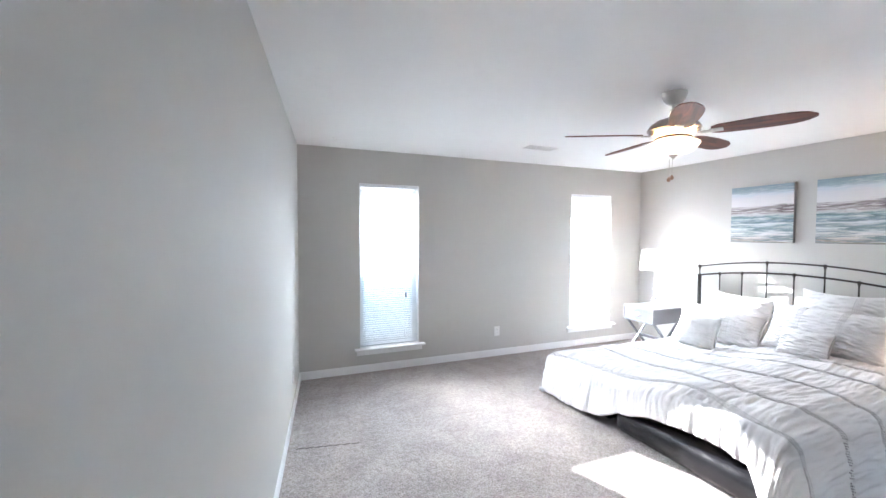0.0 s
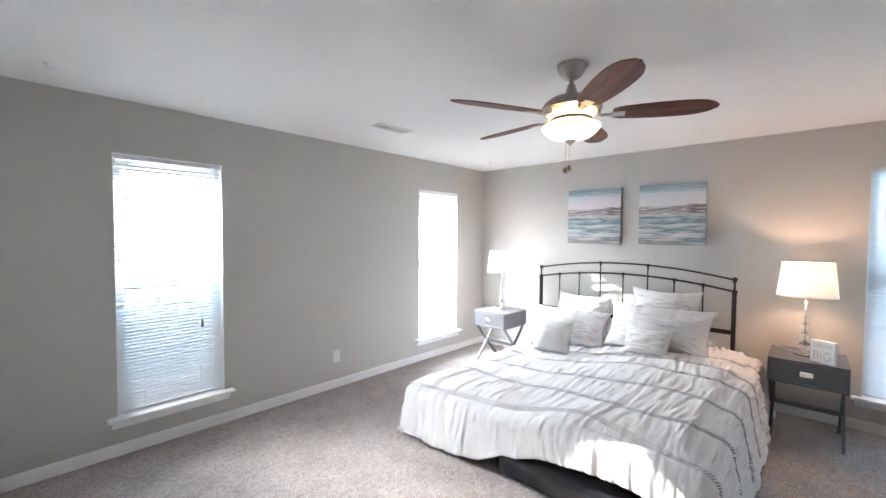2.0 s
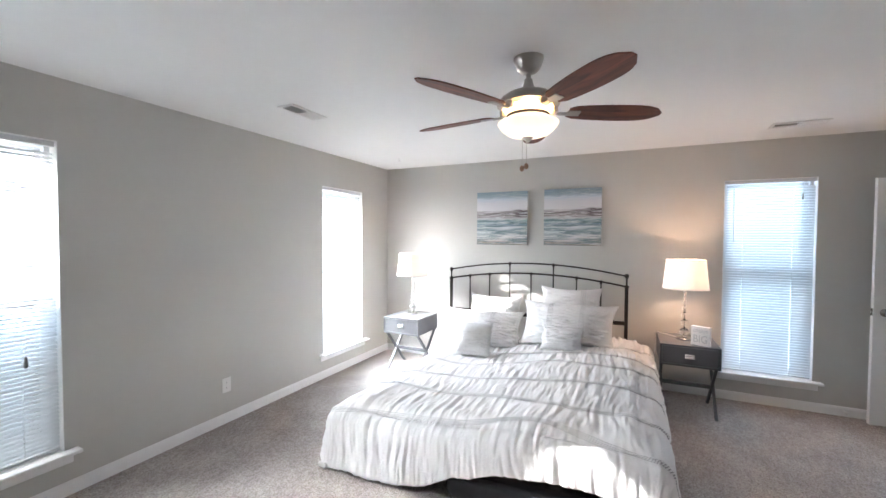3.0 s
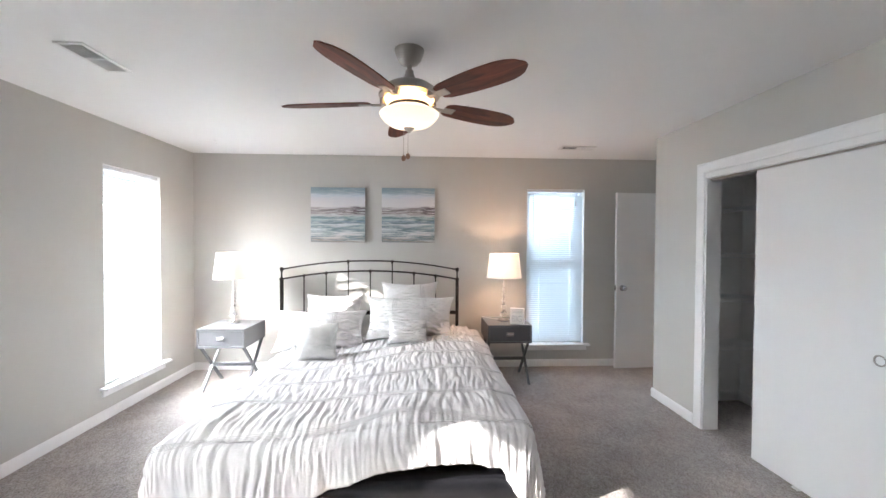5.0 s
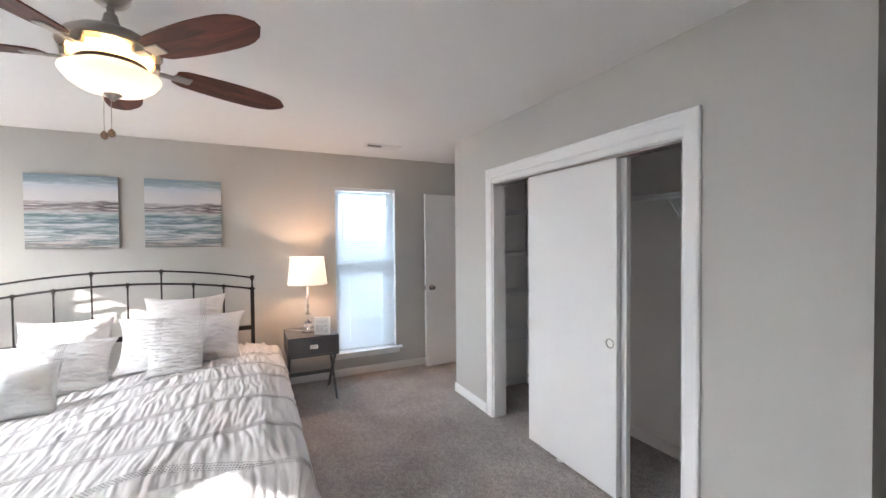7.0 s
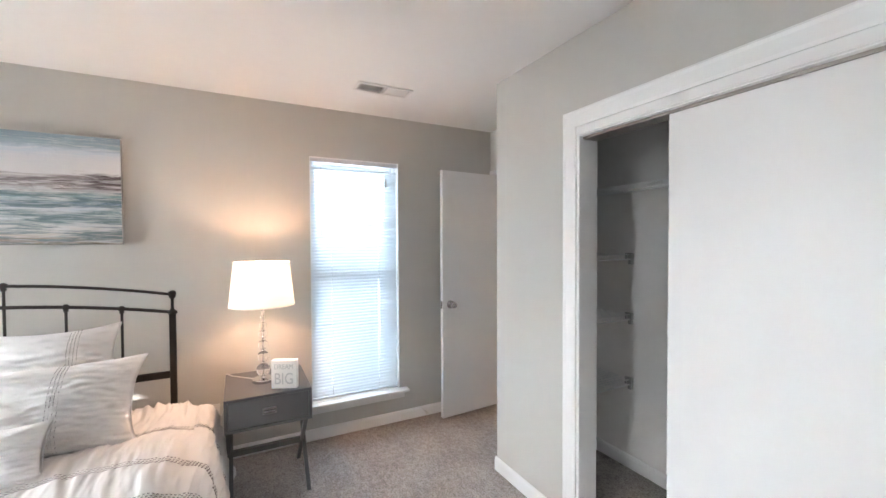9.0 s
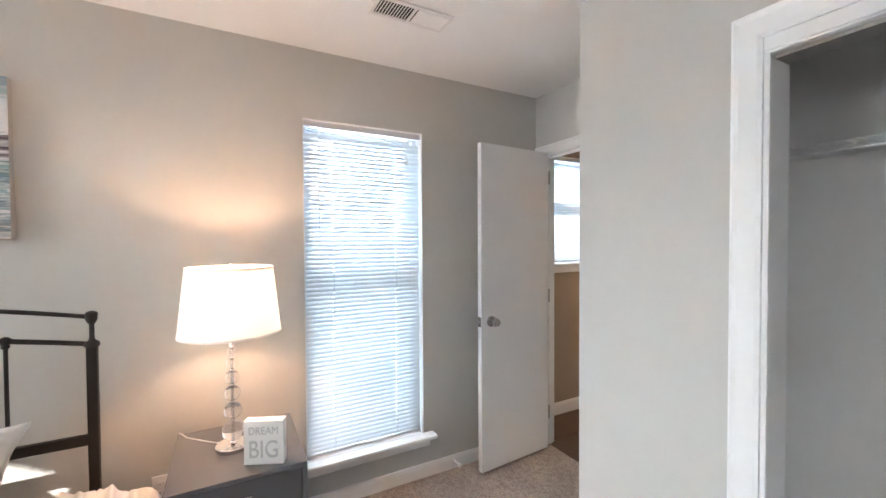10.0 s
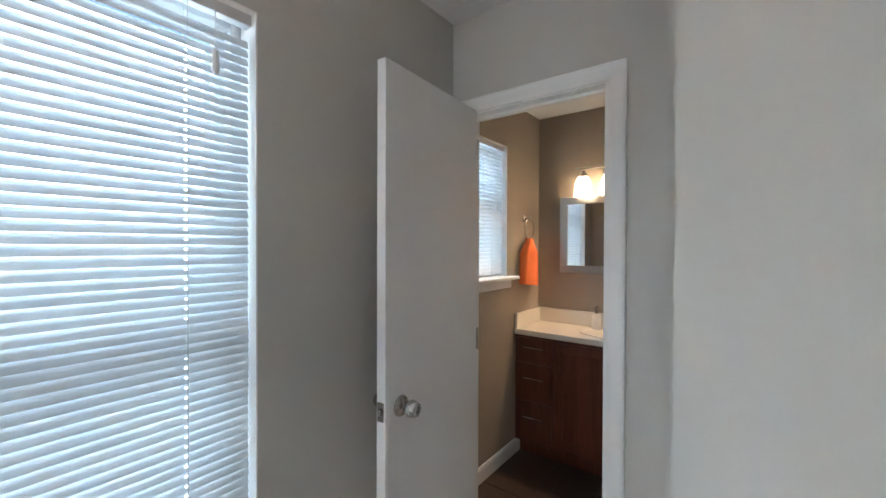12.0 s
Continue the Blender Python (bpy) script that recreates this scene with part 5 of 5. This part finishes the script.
soap = thing("soap_dispenser", pose(4.83, -2.06, 0.8805), "white soap dispenser with a chrome pump", "soap dispenser")
bm = B()
lathe(bm, [(0.028, 0), (0.031, 0.006), (0.030, 0.09), (0.024, 0.105), (0.014, 0.110)], n=24)
part("bottle", bm, PLASTIC, soap, smooth=True)
bm = B()
lathe(bm, [(0.013, 0.110), (0.013, 0.125), (0.005, 0.127), (0.005, 0.150), (0.011, 0.152), (0.011, 0.160)], n=16)
tube(bm, [(0, 0, 0.156), (0, 0.035, 0.156), (0, 0.038, 0.148)], 0.004, 8)
part("pump", bm, CHROME, soap, "chrome pump head", True)
mir = thing("wall_mirror", pose(4.56, BN + 0.002, 1.26), "mirror cabinet in a brushed metal frame", "mirror")
MW, MH, MF = 0.555, 0.555, 0.055
for a in ((0, MW, 0, MF), (0, MW, MH - MF, MH), (0, MF, MF, MH - MF), (MW - MF, MW, MF, MH - MF)):
    bm = B()
    box(bm, a[0], a[1], 0, 0.035, a[2], a[3], 0.004, 2)
    part("frame_rail", bm, NICKEL, mir)
bm = B()
box(bm, MF, MW - MF, 0.012, 0.024, MF, MH - MF)
part("mirror_glass", bm, MIRROR, mir)
vl = thing("vanity_light", pose(0, BN, 0), "nickel bathroom bar light with frosted shades", "wall light")
bm = B()
tube(bm, [(4.52, 0.085, 2.005), (4.985, 0.085, 2.005)], 0.009, 10)
part("bar", bm, NICKEL, vl, smooth=True)
bm = B()
box(bm, 4.695, 4.815, 0.001, 0.028, 1.95, 2.06, 0.008, 2)
tube(bm, [(4.755, 0.02, 2.005), (4.755, 0.085, 2.005)], 0.008, 8)
part("back_plate", bm, NICKEL, vl)
for x in (4.58, 4.755, 4.93):
    bm = B()
    lathe(bm, [(0.010, 1.99), (0.03, 1.955), (0.036, 1.945)], pose(x, 0.085, 0), 20)
    s = part("shade_cap", bm, NICKEL, vl, smooth=True)
    bm = B()
    lathe(bm, [(0.036, 1.945), (0.055, 1.90), (0.062, 1.81), (0.060, 1.81), (0.053, 1.90), (0.034, 1.942)], pose(x, 0.085, 0), 28, cap=False)
    part("glass_shade", bm, BATHSHADE, s, "lit frosted glass shade", True)
    bulb(x, BN + 0.085, 1.86, 2.4, 0.025, (1.0, 0.66, 0.38))
ring = thing("towel_ring", pose(BE, -1.895, 1.655), "brushed nickel towel ring on the wall", "towel ring")
bm = B()
lathe(bm, [(0.026, 0), (0.026, 0.006), (0.010, 0.012), (0.009, 0.045), (0.013, 0.05)], pose(-0.001, 0, 0, 0, -90, 0), 20)
part("mount", bm, NICKEL, ring, smooth=True)
bm = B()
tube(bm, [(-0.045, 0.075 * math.sin(2 * math.pi * k / 28), -0.075 + 0.075 * math.cos(2 * math.pi * k / 28)) for k in range(29)], 0.0045, 8, cap=False)
part("ring_bar", bm, NICKEL, ring, smooth=True)
bm = B()
tw = []
for i in range(19):
    t = i / 18
    z = -0.02 - 0.335 * t
    half = 0.050 + 0.075 * smooth01(t / 0.35)
    row = []
    for j in range(25):
        a = 2 * math.pi * j / 24
        fold = 0.011 * math.sin(5 * a + 1.5 * t) * smooth01(t * 3)
        row.append(bm.verts.new((-0.045 + (0.016 + 0.020 * smooth01(t / 0.3) + 0.006 * math.sin(3 * a)) * math.cos(a) + fold * 0.7, (half + fold) * math.sin(a), z + 0.012 * math.sin(a) * t)))
    tw.append(row)
for p, q in zip(tw, tw[1:]):
    for j in range(24):
        bm.faces.new((p[j], p[j + 1], q[j + 1], q[j]))
bm.faces.new(tw[0][:24][::-1])
bm.faces.new(tw[-1][:24])
bmesh.ops.remove_doubles(bm, verts=bm.verts[:], dist=0.0004)
tagged(part("hand_towel", bm, ORANGE, smooth=True, at=pose(BE, -1.895, 1.53)), "bright orange terry hand towel hanging on the ring", "towel")

# ---- outdoors ----
bm = B()
box(bm, -300, 300, -300, 300, -0.9, -0.6)
structure("ground", bm, GRASS, "open lawn outside the house", "ground")


def far_house(x, y, w, d2, h, turn):
    hs = thing("neighbour_house", pose(x, y, -0.6, 0, 0, turn), "pale sided neighbouring house with a dark roof", "house")
    bm = B()
    box(bm, -w / 2, w / 2, -d2 / 2, d2 / 2, 0, h)
    part("wall", bm, BRICKISH, hs)
    bm = B()
    v = [bm.verts.new(p) for p in ((-w / 2 - .4, -d2 / 2 - .4, h), (w / 2 + .4, -d2 / 2 - .4, h), (w / 2 + .4, d2 / 2 + .4, h), (-w / 2 - .4, d2 / 2 + .4, h), (-w / 2 - .4, 0, h + 2.2), (w / 2 + .4, 0, h + 2.2))]
    for f in ((0, 1, 5, 4), (2, 3, 4, 5), (0, 4, 3), (1, 2, 5), (0, 3, 2, 1)):
        bm.faces.new([v[i] for i in f])
    part("roof", bm, ROOFING, hs)


far_house(8, 34, 14, 8, 3.0, 0)
far_house(40, 3, 12, 8, 3.0, 90)

# slate tiles of the bathroom floor
tm = B()
box(tm, -0.148, 0.148, -0.148, 0.148, -0.005, 0.0, 0.0015)
tile_mesh = mesh_of("tile", tm, SLATE)
for i in range(4):
    for j in range(5):
        x, y = BE - 0.15 - 0.302 * i, YB - 0.2 - 0.302 * j
        if x - 0.148 > XC - 0.02:
            part("tile", tile_mesh, SLATE, bath_floor, at=pose(x, y, -0.0008 - 0.0006 * ((i + j) % 2)))
